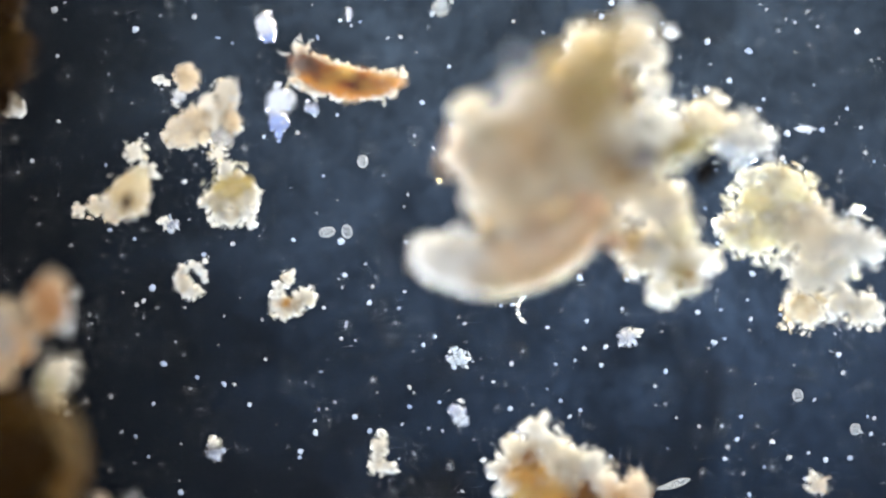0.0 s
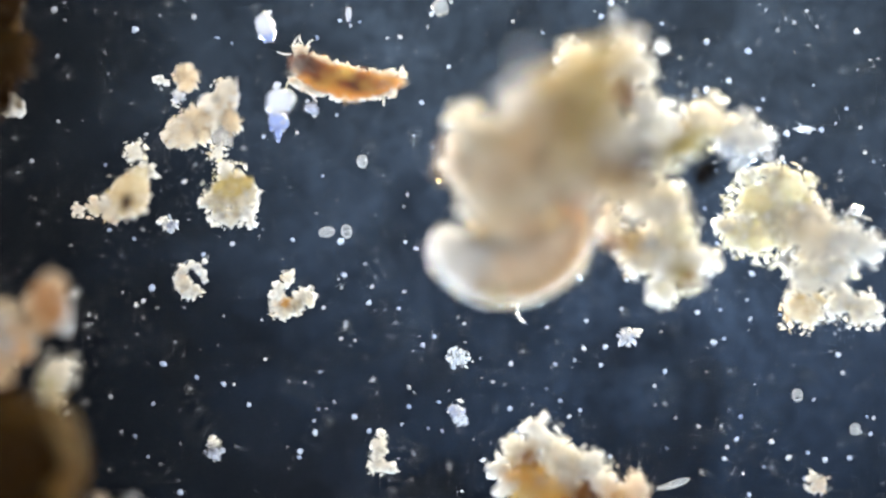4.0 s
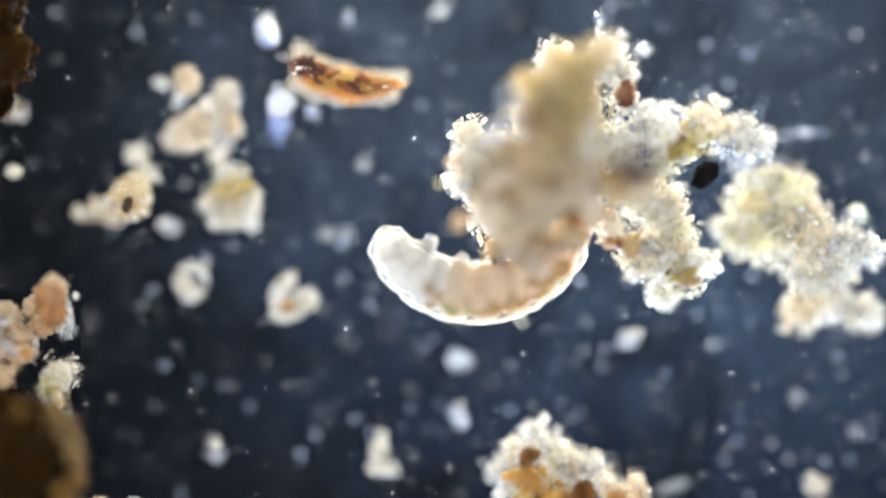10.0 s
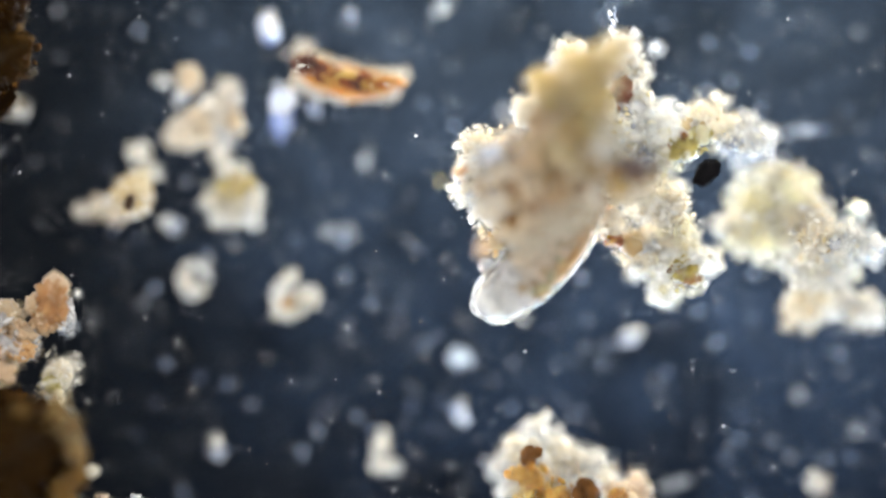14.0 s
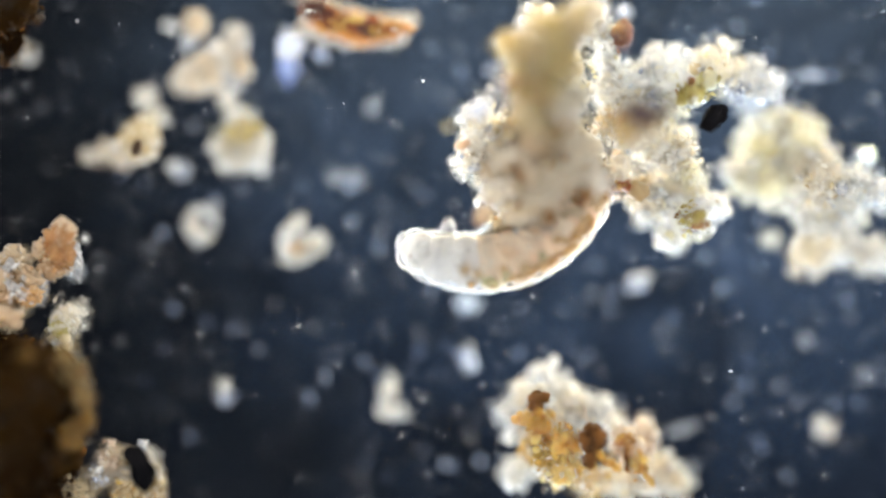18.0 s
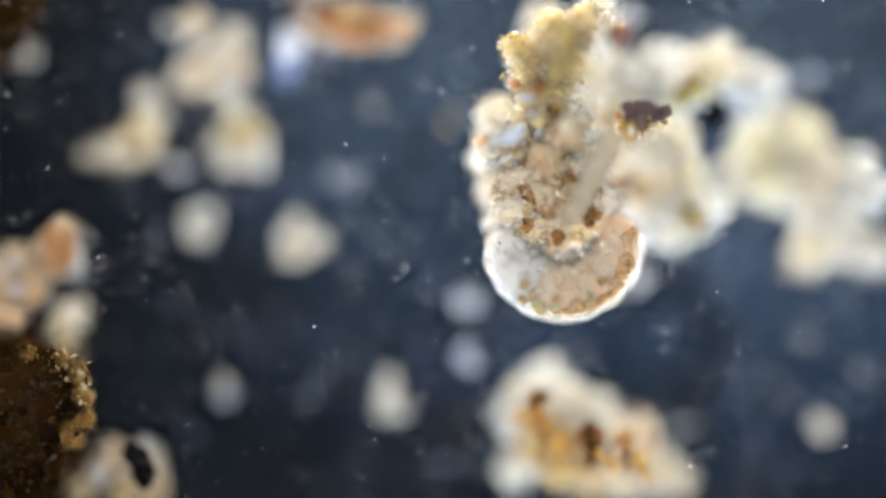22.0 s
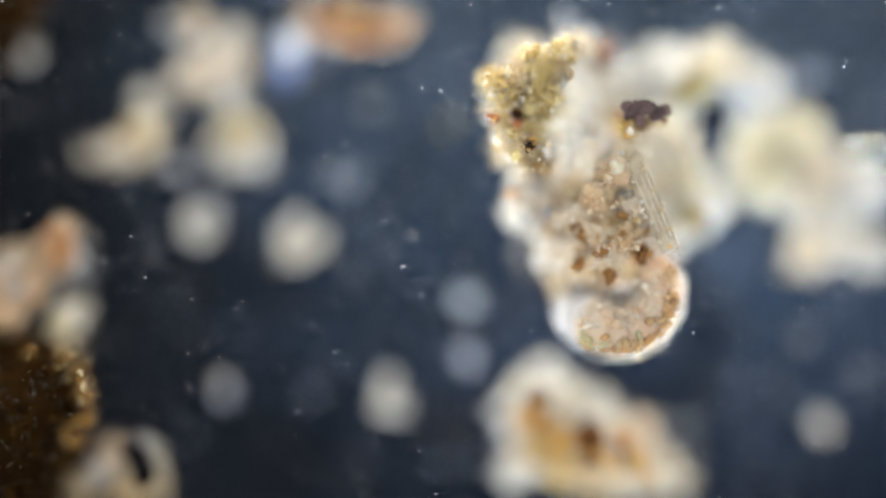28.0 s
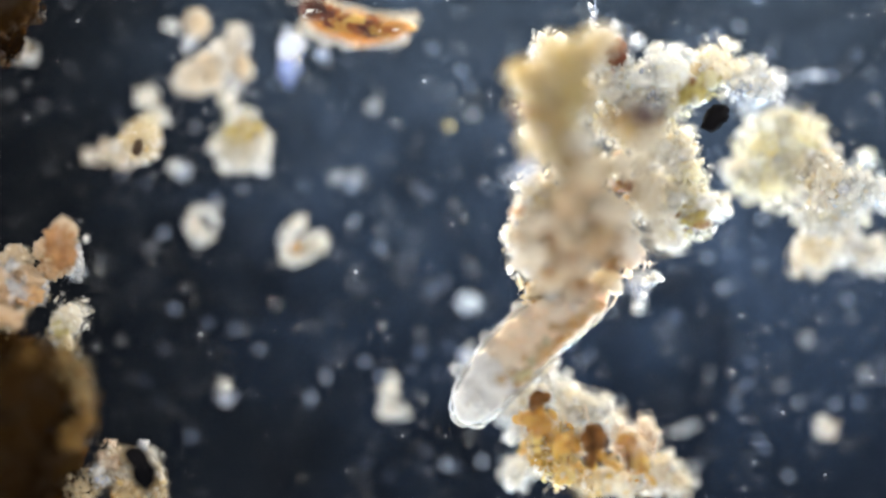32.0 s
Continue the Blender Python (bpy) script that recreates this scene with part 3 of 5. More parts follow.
for x, y, z, w, d, turn, m in ((98, 542, 64, 28, 38, -15, LEAFRUST), (108, 512, 68, 19, 24, 10, LEAFDARK), (88, 574, 58, 22, 20, 30, LEAFDARK), (124, 560, 54, 13, 32, 8, LEAFCLEAR), (72, 540, 52, 16, 20, 40, LEAFDARK), (96, 550, 70, 13, 17, 0, LEAFRUST)):
    leaf(rust_flake, 100, 555, x, y, z, w, d, turn, m, 10)
fan = clump("flake_cluster", "cream and pinkish fan-shaped flakes on glass", "flake cluster", [
    (350, 215, 30, 0, 14, CREAM, (PINK, CREAM, WHITE)), (385, 200, 30, 0, 16, CREAM, (WHITE, PINK, AMBERY)), (328, 132, 16, 0, 14, TAN, (PINK, CREAM)), (320, 172, 13, 0, 16, BLUEWHITE, (WHITE, CLEAR)),
    (400, 160, 20, 0, 14, CREAM, (WHITE, CREAM)), (320, 238, 26, 0, 12, CREAM, (CREAM, TAN)), (410, 225, 20, 0, 16, WHITE, (WHITE, CREAM)), (388, 272, 17, 0, 18, CREAM, (WHITE, CREAM)), (284, 141, 8, 0, 12, WHITE, (WHITE,)), (297, 146, 5, 0, 10, WHITE, (WHITE,))], size=6, dense=0.5, crumbs=0.6, core=0.7, seed=15, group=FLAKES)
for x, y, z, w, d, turn, m in ((334, 138, 18, 19, 27, 28, LEAFTAN), (325, 238, 16, 36, 28, -12, LEAFPINK), (352, 222, 18, 24, 34, 35, LEAFTAN), (378, 200, 20, 24, 36, 10, LEAFPINK), (403, 172, 20, 21, 36, -12, LEAFPINK), (412, 215, 18, 16, 30, 5, LEAFTAN), (398, 245, 16, 20, 18, 0, LEAFCLEAR), (418, 170, 16, 9, 28, -8, LEAFCLEAR)):
    leaf(fan, 350, 215, x, y, z, w * 0.84, d * 0.86, turn, m, 8)
disc = clump("flake_cluster", "round yellow-centred flake with crumbly white edge", "flake cluster", [
    (412, 340, 40, 0, 24, CREAM, (YELLOW, CREAM)), (386, 352, 26, 0, 22, CREAM, (YELLOW, CREAM)), (438, 348, 28, 0, 24, CREAM, (WHITE, CREAM)), (418, 328, 22, 8, 28, YELLOW, (AMBERY, YELLOW, GOLD)), (405, 300, 16, 0, 20, WHITE, (WHITE, CREAM)),
    (388, 382, 18, 0, 18, WHITE, (WHITE, CREAM)), (412, 385, 20, 0, 20, CREAM, (WHITE, CREAM)), (440, 380, 20, 0, 18, WHITE, (WHITE, CREAM)), (366, 360, 12, 0, 16, WHITE, (WHITE, CREAM)), (446, 396, 8, 0, 12, WHITE, (WHITE,))], size=6, crumbs=0.9, dense=0.8, seed=16, group=FLAKES)
leaf(disc, 412, 340, 416, 334, 26, 34, 17, 12, organic("yellow_green_flake", (0.6, 0.44, 0.08), (0.95, 0.84, 0.46), size=7, clear=0.3, bump=1.0, deep=0.0), 4)
clump("flake_cluster", "white and tan crumbs around an orange speck", "flake cluster", [
    (502, 541, 23, 0, 22, MILKY, (CREAM, WHITE, PINK)), (545, 524, 19, 0, 22, MILKY, (WHITE, CREAM)), (530, 540, 17, 0, 18, CREAM, (WHITE, MILKY)), (513, 490, 13, 0, 18, CREAM, (WHITE, CREAM)), (500, 508, 11, 0, 16, WHITE, (WHITE,)), (488, 522, 6, 0, 12, WHITE, (WHITE,)), (512, 537, 9, 8, 24, ORANGE, (RUST, ORANGE))], size=8, seed=17, group=FLAKES)
clump("flake_cluster", "knobbly cream flake standing apart", "flake cluster", [
    (676, 790, 15, 0, 26, MILKY, (CREAM, MILKY)), (672, 822, 19, 0, 26, MILKY, (CREAM, WHITE)), (694, 828, 11, 0, 20, MILKY, (WHITE,)), (680, 770, 8, 0, 14, MILKY, (WHITE,))], size=8, seed=18, group=FLAKES)
clump("flake_cluster", "small white crumb pair on the glass", "flake cluster", [(812, 726, 14, 0, 22, FAINT, (FAINT, WHITE)), (818, 742, 12, 0, 20, CLEAR, (FAINT,))], size=7, seed=19, group=FLAKES)
clump("flake_cluster", "small bluish-white crumb with dark centre", "flake cluster", [(382, 784, 10, 0, 24, MILKY, (MILKY, WHITE)), (386, 802, 12, 0, 22, FAINT, (FAINT,)), (376, 797, 7, 0, 20, UMBER, (FAINT,))], size=7, seed=20, group=FLAKES)
clump("flake_cluster", "loose cluster of tiny bright crystals", "flake cluster", [(1112, 596, 16, 0, 16, BLUEWHITE, (WHITE, BLUEWHITE, CLEAR)), (1128, 590, 7, 0, 12, WHITE, (WHITE,))], size=6, seed=21, group=FLAKES)
clump("flake_cluster", "small pinkish crumb with pale shell", "flake cluster", [(1452, 860, 18, 0, 24, MILKY, (PINK, MILKY)), (1442, 846, 9, 0, 18, MILKY, (WHITE,))], size=8, seed=22, group=FLAKES)
clump("flake_cluster", "white crumbs beside the seed case", "flake cluster", [(306, 398, 12, 0, 12, BLUEWHITE, (WHITE, CLEAR)), (292, 392, 8, 0, 10, WHITE, (WHITE,))], size=6, seed=23, group=FLAKES)


# ---- brown plant fragment, seed cases, quartz ----
def fibre(length, thick, bend, mat, name="fibre"):
    pts = [(length * (i / 8 - 0.5), bend * (1 - (i / 4 - 1) ** 2), thick, 1 - 0.5 * abs(i / 4 - 1)) for i in range(9)]
    return ribbon(pts, thick, thick, mat, name)


RUSTY = organic("dark_rust_plant_tissue", (0.15, 0.03, 0.008), (0.52, 0.18, 0.04), size=18, clear=0.1)
RINDRUST = organic("amber_rust_rind", (0.3, 0.07, 0.01), (0.74, 0.33, 0.06), size=16, clear=0.12)
AMBER = organic("amber_plant_tissue", (0.55, 0.22, 0.04), (0.86, 0.56, 0.24), size=14, clear=0.15)


def stem_line(u):
    return -12 + 205 * u, -18 - 105 * u + 70 * u * u


edge_blobs = [(530, 85, 16, 0, 26, CREAM, (CREAM, PINK))]
erng = random.Random(8)
for i in range(34):
    u = (i // 2 + erng.random()) / 17
    x, y = stem_line(u)
    side = 1 if i % 2 else -1
    wide = (36 - 18 * u) * (1 if side > 0 else 0.95)
    edge_blobs.append((530 + x + 0.25 * side * wide + erng.uniform(-5, 5), 85 - y - side * wide * 0.92, erng.uniform(6, 11), 0, erng.uniform(14, 24), erng.choice((CREAM, PINK, CREAM, WHITE)), (CREAM, AMBER, PINK)))
frag = clump("plant_fragment", "rust-brown elongated plant fragment with frayed cream edges", "plant debris", edge_blobs, size=6, dense=0.5, seed=24)
frag.matrix_basis = spot(534, 98) @ Matrix.Diagonal((0.92, 0.92, 1, 1))
line = []
for i in range(17):
    u = i / 16
    line.append((*stem_line(0.02 + 0.95 * u), 18, 0.1 + (0.95 - 0.35 * u) * math.sin(math.pi * (0.03 + 0.94 * u)) ** 0.5))
part("rind", ribbon(line, 34, 15, RINDRUST, "rind"), frag, label="amber translucent rind")
for i in range(15):
    u = 0.06 + 0.84 * i / 14
    x, y = stem_line(u)
    part("core_lump", piece("lump", i % 6, (RUSTDARK, RUSTDARK, RUSTY, RUSTDARK, RUSTY, ORANGE, RUSTY, ORANGE, RUST, RUSTDARK, RUSTY, ORANGE, RUSTY, AMBER, AMBER)[i]), frag,
         local(x + erng.uniform(-4, 4), y + 9 * (1 - u) + erng.uniform(-8, 8), 29, 0, 0, erng.uniform(-50, 10), erng.uniform(20, 28), erng.uniform(14, 20) * (1 - 0.4 * u), 9))
tagged(part("grit", grit(erng, 30, 40, ORANGE, 0.15), frag, local(50, -42, 4)), kind="stuff")
tagged(part("grit", grit(erng, 26, 40, AMBER, 0.15), frag, local(110, -60, 4)), kind="stuff")
tagged(part("grit", grit(erng, 26, 44, CREAM, 0.4), frag, local(5, -24, 4)), kind="stuff")
tagged(part("grit", grit(erng, 20, 40, CREAM, 0.5), frag, local(165, -58, 2)), kind="stuff")
for x, y, a, n in ((-8, 22, 70, 26), (4, 30, 110, 22), (20, 22, 50, 20), (-20, -55, 60, 34), (28, -78, 120, 30), (165, -85, 80, 28), (-30, 5, 170, 26)):
    part("fibre", fibre(n, 1.1, 3, CREAM), frag, local(x, y, 10, 0, 0, a))


def seed_case(x, y, r, label, mat):
    base = tagged(new("seed_case"), label, "seed case")
    base.matrix_basis = spot(x, y)
    part("shell", finish(lump_bm(x * 0.01, 4, 0.2, 1.3), "shell", mat), base, local(-r * 0.02, -r * 0.12, r * 0.42, 0, 0, -22, r * 0.82, r * 0.9, r * 0.4))
    part("shell", finish(lump_bm(x * 0.03, 4, 0.4, 1.5), "shell", GOLDSHELL), base, local(r * 0.3, r * 0.42, r * 0.44, 0, 0, -30, r * 0.46, r * 0.6, r * 0.34), "yellow translucent shell half")
    part("shell_lobe", finish(lump_bm(x * 0.02, 4, 0.4, 1.5), "shell_lobe", mat), base, local(-r * 0.45, -r * 0.6, r * 0.36, 0, 0, 50, r * 0.55, r * 0.42, r * 0.32), "cream torn lobe")
    part("kernel", finish(lump_bm(y * 0.01, 3, 0.3), "kernel", KERNEL), base, local(-r * 0.1, -r * 0.36, r * 0.78, 0, 0, -12, r * 0.2, r * 0.36, r * 0.2), "dark oval kernel")
    for j in range(7):
        part("rust_spot", piece("grain", j % 8, AMBERY if j % 2 else TAN), base, local(-r * 0.1 + r * 0.3 * math.cos(2.1 * j), -r * 0.4 + r * 0.34 * math.sin(2.1 * j), r * 0.7, 30 * j, 0, 50 * j, r * 0.17, r * 0.13, r * 0.12), "rust-brown spot round the kernel")
    for j in range(12):
        a, q = 2.4 * j, 0.5 + 0.45 * ((j * 0.37) % 1)
        part("flake", piece("flake", j % 8, (CREAM, AMBERY, PINK, CREAM, WHITE)[j % 5]), base,
             local(-r * 0.2 + math.cos(a) * r * q, -r * 0.35 + math.sin(a) * r * q * 0.6, r * 0.6, 25 * math.sin(j), 0, math.degrees(a), r * 0.26, r * 0.11, r * 0.2))
    tagged(part("grit", grit(random.Random(x), r * 0.95, r * 1.0, CREAM, 0.3), base), kind="stuff")
    return base


KERNEL = organic("dark_brown_kernel", (0.012, 0.005, 0.002), (0.1, 0.042, 0.012), clear=0.1, size=8, sheen=0)
GOLDSHELL = organic("yellow_seed_shell", (0.66, 0.46, 0.16), (0.95, 0.85, 0.58), clear=0.45, size=9, bump=1.0, rough=0.3, deep=0.0)
EGG = organic("pale_seed_shell", (0.74, 0.6, 0.36), (0.96, 0.91, 0.78), clear=0.45, size=9, bump=1.0, rough=0.3, deep=0.0)
case = seed_case(232, 342, 44, "pale translucent seed case with a dark kernel", EGG)
clump("flake_cluster", "cream crumbs stuck beside a seed case", "flake cluster", [(176, 368, 20, 0, 26, CREAM, (PINK, CREAM)), (142, 372, 13, 0, 18, CREAM, (PINK, CREAM)), (242, 270, 20, 0, 24, CREAM, (CREAM, WHITE)), (268, 300, 16, 0, 20, WHITE, (WHITE, CREAM)), (205, 385, 14, 0, 20, TAN, (PINK,))], size=8, seed=25, group=FLAKES)
clump("flake_cluster", "white crumbs curled round a dark hollow", "flake cluster", [
    (324, 500, 16, 0, 26, CREAM, (WHITE, CREAM)), (336, 516, 15, 0, 22, WHITE, (CREAM, WHITE)), (351, 516, 11, 0, 20, CREAM, (WHITE,)), (322, 487, 9, 0, 18, WHITE, (WHITE, PINK)),
    (330, 477, 8, 0, 18, CREAM, (WHITE,)), (341, 469, 7, 0, 18, WHITE, (WHITE,)), (352, 474, 8, 0, 20, WHITE, (BLUEWHITE, WHITE)), (362, 482, 6, 0, 18, WHITE, (WHITE, CLEAR)), (365, 494, 5, 0, 16, BLUEWHITE, (WHITE,)), (366, 462, 4, 0, 12, WHITE, (WHITE,))], size=6, seed=26, group=FLAKES)


def worn(bm):
    """Rounds the edges of a shard."""
    bmesh.ops.bevel(bm, geom=list(bm.edges), offset=0.09, segments=2, affect="EDGES", clamp_overlap=True)
    return bm


def quartz(x, y, w, d, h, turn, k, mat=BLUEWHITE, label="angular bluish-white quartz grain"):
    base = tagged(new("quartz_grain"), label, "quartz grain", "quartz grains on the slide")
    base.matrix_basis = spot(x, y)
    part("crystal", finish(worn(shard_bm(k, 11, 0.9)), "crystal", mat), base, local(0, 0, h * 0.75, 0, 0, turn, w, d, h))
    for j in range(3):
        a = turn + 110 * j
        part("chip", piece("crystal", (k + j) % 8, mat), base, local(math.cos(a) * w * 0.8, math.sin(a) * d * 0.8, h * 0.4, 20 * j, 0, a, w * 0.25, d * 0.22, h * 0.3))
    return base


SNOWQ = organic("blue_white_milky_quartz", (0.5, 0.6, 0.86), (0.84, 0.88, 0.95), clear=0.42, rough=0.2, gloss=0.6, bump=0.6, deep=0.3, sheen=1.0, sheen_rough=0.25)
quartz(499, 184, 35, 40, 24, 8, 101, SNOWQ, label="large bluish-white quartz grain beside the plant fragment")
quartz(473, 44, 24, 28, 20, 20, 103, SNOWQ, "milky white quartz grain with painted blue fringe below")
# Blue dispersion fringe under the quartz grains, added as blue shards.
QFRINGE = organic("blue_fringe_quartz", (0.16, 0.26, 0.72), (0.55, 0.68, 0.98), clear=0.3, rough=0.12, gloss=0.8, bump=0.3, deep=0.0, sheen=1.6, sheen_rough=0.2)
for x, y, w, d, turn, k in ((499, 210, 26, 29, 4, 121), (478, 62, 19, 16, 20, 122), (494, 236, 15, 18, 30, 123)):
    quartz(x, y, w, d, 15, turn, k, QFRINGE, "painted blue colour fringe below a quartz grain")
quartz(556, 190, 15, 18, 13, 40, 105)
quartz(785, 14, 26, 24, 15, 10, 106, CLEAR, "clear thin quartz plate")
quartz(622, 30, 9, 20, 10, 5, 107)
quartz(1322, 296, 34, 30, 20, 30, 108, CLEAR, "clear quartz grain beside the algal clump")
quartz(1520, 372, 16, 12, 12, 30, 109, CLEAR, "clear pointed quartz splinter")
for x, y, w, d, a, k in ((1532, 384, 26, 5, -20, 111), (1546, 436, 30, 6, 12, 112), (1556, 452, 24, 5, 30, 113), (1508, 372, 18, 5, 60, 114)):
    quartz(x, y, w, d, 9, a, k, CLEAR, "long clear quartz needle by the feathery clump")
quartz(1428, 228, 30, 8, 9, 5, 110, BLUEWHITE, "long thin quartz splinter")


clump("silica_plate", "clear bluish granular plate lying on glass", "quartz grain", [(815, 634, 19, 0, 8, CLEAR, (CLEAR, BLUEWHITE))], size=6, dense=0.6, seed=71)
FILM = organic("thin_silica_film", (0.5, 0.58, 0.68), (0.8, 0.86, 0.92), clear=0.88, deep=0.0, sheen=1.2, sheen_rough=0.2)
GLASSRIM = organic("silica_rim", (0.6, 0.64, 0.7), (0.85, 0.88, 0.92), clear=0.68, deep=0.0, sheen=1.6, sheen_rough=0.2)


def diatom(x, y, w, d, turn, label="clear oval diatom shell"):
    """An oval glassy shell: a rim, a thin plate and a midrib."""
    base = tagged(new("diatom"), label, "diatom", "diatoms on the slide")
    base.matrix_basis = spot(x, y, 0, 0, 0, turn)
    bm = bmesh.new()
    n, rows = 28, []
    for k in range(n):
        a = 2 * math.pi * k / n
        rows.append([bm.verts.new(((w + 1.6 * math.cos(b)) * math.cos(a), (d + 1.6 * math.cos(b)) * math.sin(a), 2.2 + 1.8 * math.sin(b))) for b in (0, 1.05, 2.1, 3.14, 4.2, 5.2)])
    for k in range(n):
        for j in range(6):
            bm.faces.new((rows[k][j], rows[(k + 1) % n][j], rows[(k + 1) % n][(j + 1) % 6], rows[k][(j + 1) % 6]))
    part("rim", finish(bm, "rim", GLASSRIM), base)
    part("valve", finish(lump_bm(x, 3, 0.05, 1, 1), "valve", FILM), base, local(0, 0, 2.2, 0, 0, 0, w, d, 1.6))
    part("midrib", fibre(w * 1.7, 0.9, 0.6, GLASSRIM, "midrib"), base, local(0, 0, 3))
    return base


for x, y, w, d, a in ((582, 411, 13, 8, 10), (617, 410, 8, 11, 10), (1200, 856, 24, 5, 18), (1186, 862, 20, 3, 8), (645, 286, 8, 10, 0), (1415, 700, 8, 10, 0), (1517, 760, 8, 9, 0)):
    diatom(x, y, w, d, a)

crescent = tagged(new("diatom"), "small banded crescent shell on the glass", "diatom", "diatoms on the slide")
crescent.matrix_basis = spot(925, 548)
for k in range(9):
    a = math.radians(112 + 17 * k)
    part("band", finish(lump_bm(k + 500, 2, 0.15), "band", CREAM if k % 2 else GLASSRIM), crescent, local(14 + 20 * math.cos(a), 24 * math.sin(a), 4, 0, 0, math.degrees(a), 4.2 - 0.25 * abs(k - 4), 3.4, 2.4))

CAPDARK = organic("dark_purple_brown_grain", (0.05, 0.035, 0.04), (0.16, 0.11, 0.11), through_light=0.15, gloss=0.15, size=8, deep=0.2, sheen=0.2, sheen_rough=0.3)
bean = tagged(new("black_grain"), "black curved grain on cream detritus", "mineral grain")
bean.matrix_basis = spot(236, 924)
part("core", finish(lump_bm(77, 4, 0.22), "core", BLACK), bean, local(-7, 16, 76, 0, 0, 45, 19, 27, 13))
part("tail", finish(lump_bm(79, 4, 0.22), "tail", BLACK), bean, local(5, -12, 74, 0, 0, 14, 20, 31, 12))
for x, y, w, d, h, a, z in ((1250, 306, 18, 27, 14, -35, 50),):
    g = tagged(new("black_grain"), "black opaque mineral grain between algal clumps", "mineral grain")
    g.matrix_basis = spot(x, y)
    part("core", finish(lump_bm(x, 4, 0.3, 1.1), "core", BLACK), g, local(0, 0, z, 0, 0, a, w, d, h))

cap = tagged(new("dark_grain"), "dark purple-brown rounded grain on the tan pile", "mineral grain")
cap.matrix_basis = spot(1127, 300)
for k, (x, y, z, w, d, turn) in enumerate(((-16, 4, 120, 19, 13, 20), (8, 9, 124, 17, 12, -15), (26, -2, 120, 15, 11, 50), (-4, -8, 116, 16, 11, 80), (40, 4, 116, 9, 12, 10), (-30, 12, 122, 9, 8, 0))):
    part("dark_lump", finish(lump_bm(83 + k, 4, 0.5, 1.5), "dark_lump", CAPDARK), cap, local(x, y, z, 10 * k, 0, turn, w, d, 9))
for k in range(12):
    part("flake", piece("flake", k % 8, BROWN if k % 2 else TAN), cap, local(-30 + 6 * k, -16 + 9 * math.sin(k * 2.3), 112, 20 * math.sin(k), 10, 47 * k, 8, 6, 8))

# ---- crumbs, dust ----
SILT = organic("grey_white_silt", (0.46, 0.5, 0.57), (0.76, 0.8, 0.88), clear=0.6, deep=0.0, sheen=1.1, sheen_rough=0.25)
rng = random.Random(42)
GRAINS_ONE = ((257, 533, 9), (740, 440, 9), (347, 30, 9), (908, 644, 8), (786, 763, 6), (632, 603, 5), (608, 509, 8), (576, 545, 7), (825, 573, 6), (1520, 55, 11), (1432, 330, 8), (1370, 782, 10), (105, 100, 9), (195, 132, 6), (690, 68, 8), (1450, 48, 5), (1240, 755, 6), (400, 560, 5), (1527, 226, 8))
GRAINS_TWO = ((415, 432, 9), (790, 402, 8), (725, 345, 8), (876, 676, 8), (728, 686, 9), (616, 572, 6), (662, 508, 6), (275, 715, 7), (972, 580, 7), (1388, 280, 10), (1445, 708, 10), (1400, 810, 11), (60, 285, 7), (262, 238, 7), (912, 38, 8), (823, 300, 12), (1180, 715, 5), (330, 322, 9), (218, 765, 6), (1495, 660, 8))
GRAINS_THREE = ((372, 455, 6), (245, 540, 8), (718, 366, 6), (762, 758, 6), (607, 600, 6), (650, 468, 6), (473, 636, 7), (560, 745, 5), (1037, 617, 8), (1490, 305, 8), (1550, 740, 10), (100, 18, 11), (107, 215, 7), (712, 66, 8), (560, 205, 7), (1410, 40, 7), (1200, 740, 6), (575, 312, 7), (596, 712, 5))
for x, y, r in GRAINS_ONE + GRAINS_TWO + GRAINS_THREE:
    r *= 0.5
    k = rng.randrange(8)
    kind = rng.choice(("grain", "crystal"))
    ob = new("mineral_grain", piece(kind, k, rng.choice((SILT, SILT, SILT, BLUEWHITE))))
    ob.matrix_basis = spot(x, y, r * 0.55, 0, 0, rng.uniform(0, 360)) @ Matrix.Diagonal((r, r * rng.uniform(0.7, 1.1), r * 0.7, 1))
    tagged(ob, "small pale mineral grain on the slide", "mineral grain", "small grains on the slide")

ob = new("mineral_grain", piece("grain", 4, AMBERY))
ob.matrix_basis = spot(780, 320, 6) @ Matrix.Diagonal((5, 4.5, 4, 1))
tagged(ob, "small orange mineral grain on the slide", "mineral grain", "small grains on the slide")

FAINT = organic("faint_clear_grain", (0.36, 0.47, 0.72), (0.64, 0.75, 0.92), clear=0.45, deep=0.0, sheen=1.2, sheen_rough=0.25)
for j in range(160):
    r = rng.uniform(3.6, 6.4) if j % 2 else rng.uniform(2.5, 4.5)
    ob = new("clear_grain", piece(rng.choice(("grain", "crystal")), rng.randrange(8), FAINT))
    ob.matrix_basis = spot(rng.uniform(180, 1560) if j % 4 else rng.uniform(560, 1560), rng.uniform(0, 970), r * 0.5, 0, 0, rng.uniform(0, 360)) @ Matrix.Diagonal((r, r * rng.uniform(0.6, 1.1), r * 0.6, 1))
    tagged(ob, "faint clear grain lying on the slide", "mineral grain", "clear grains on the slide")


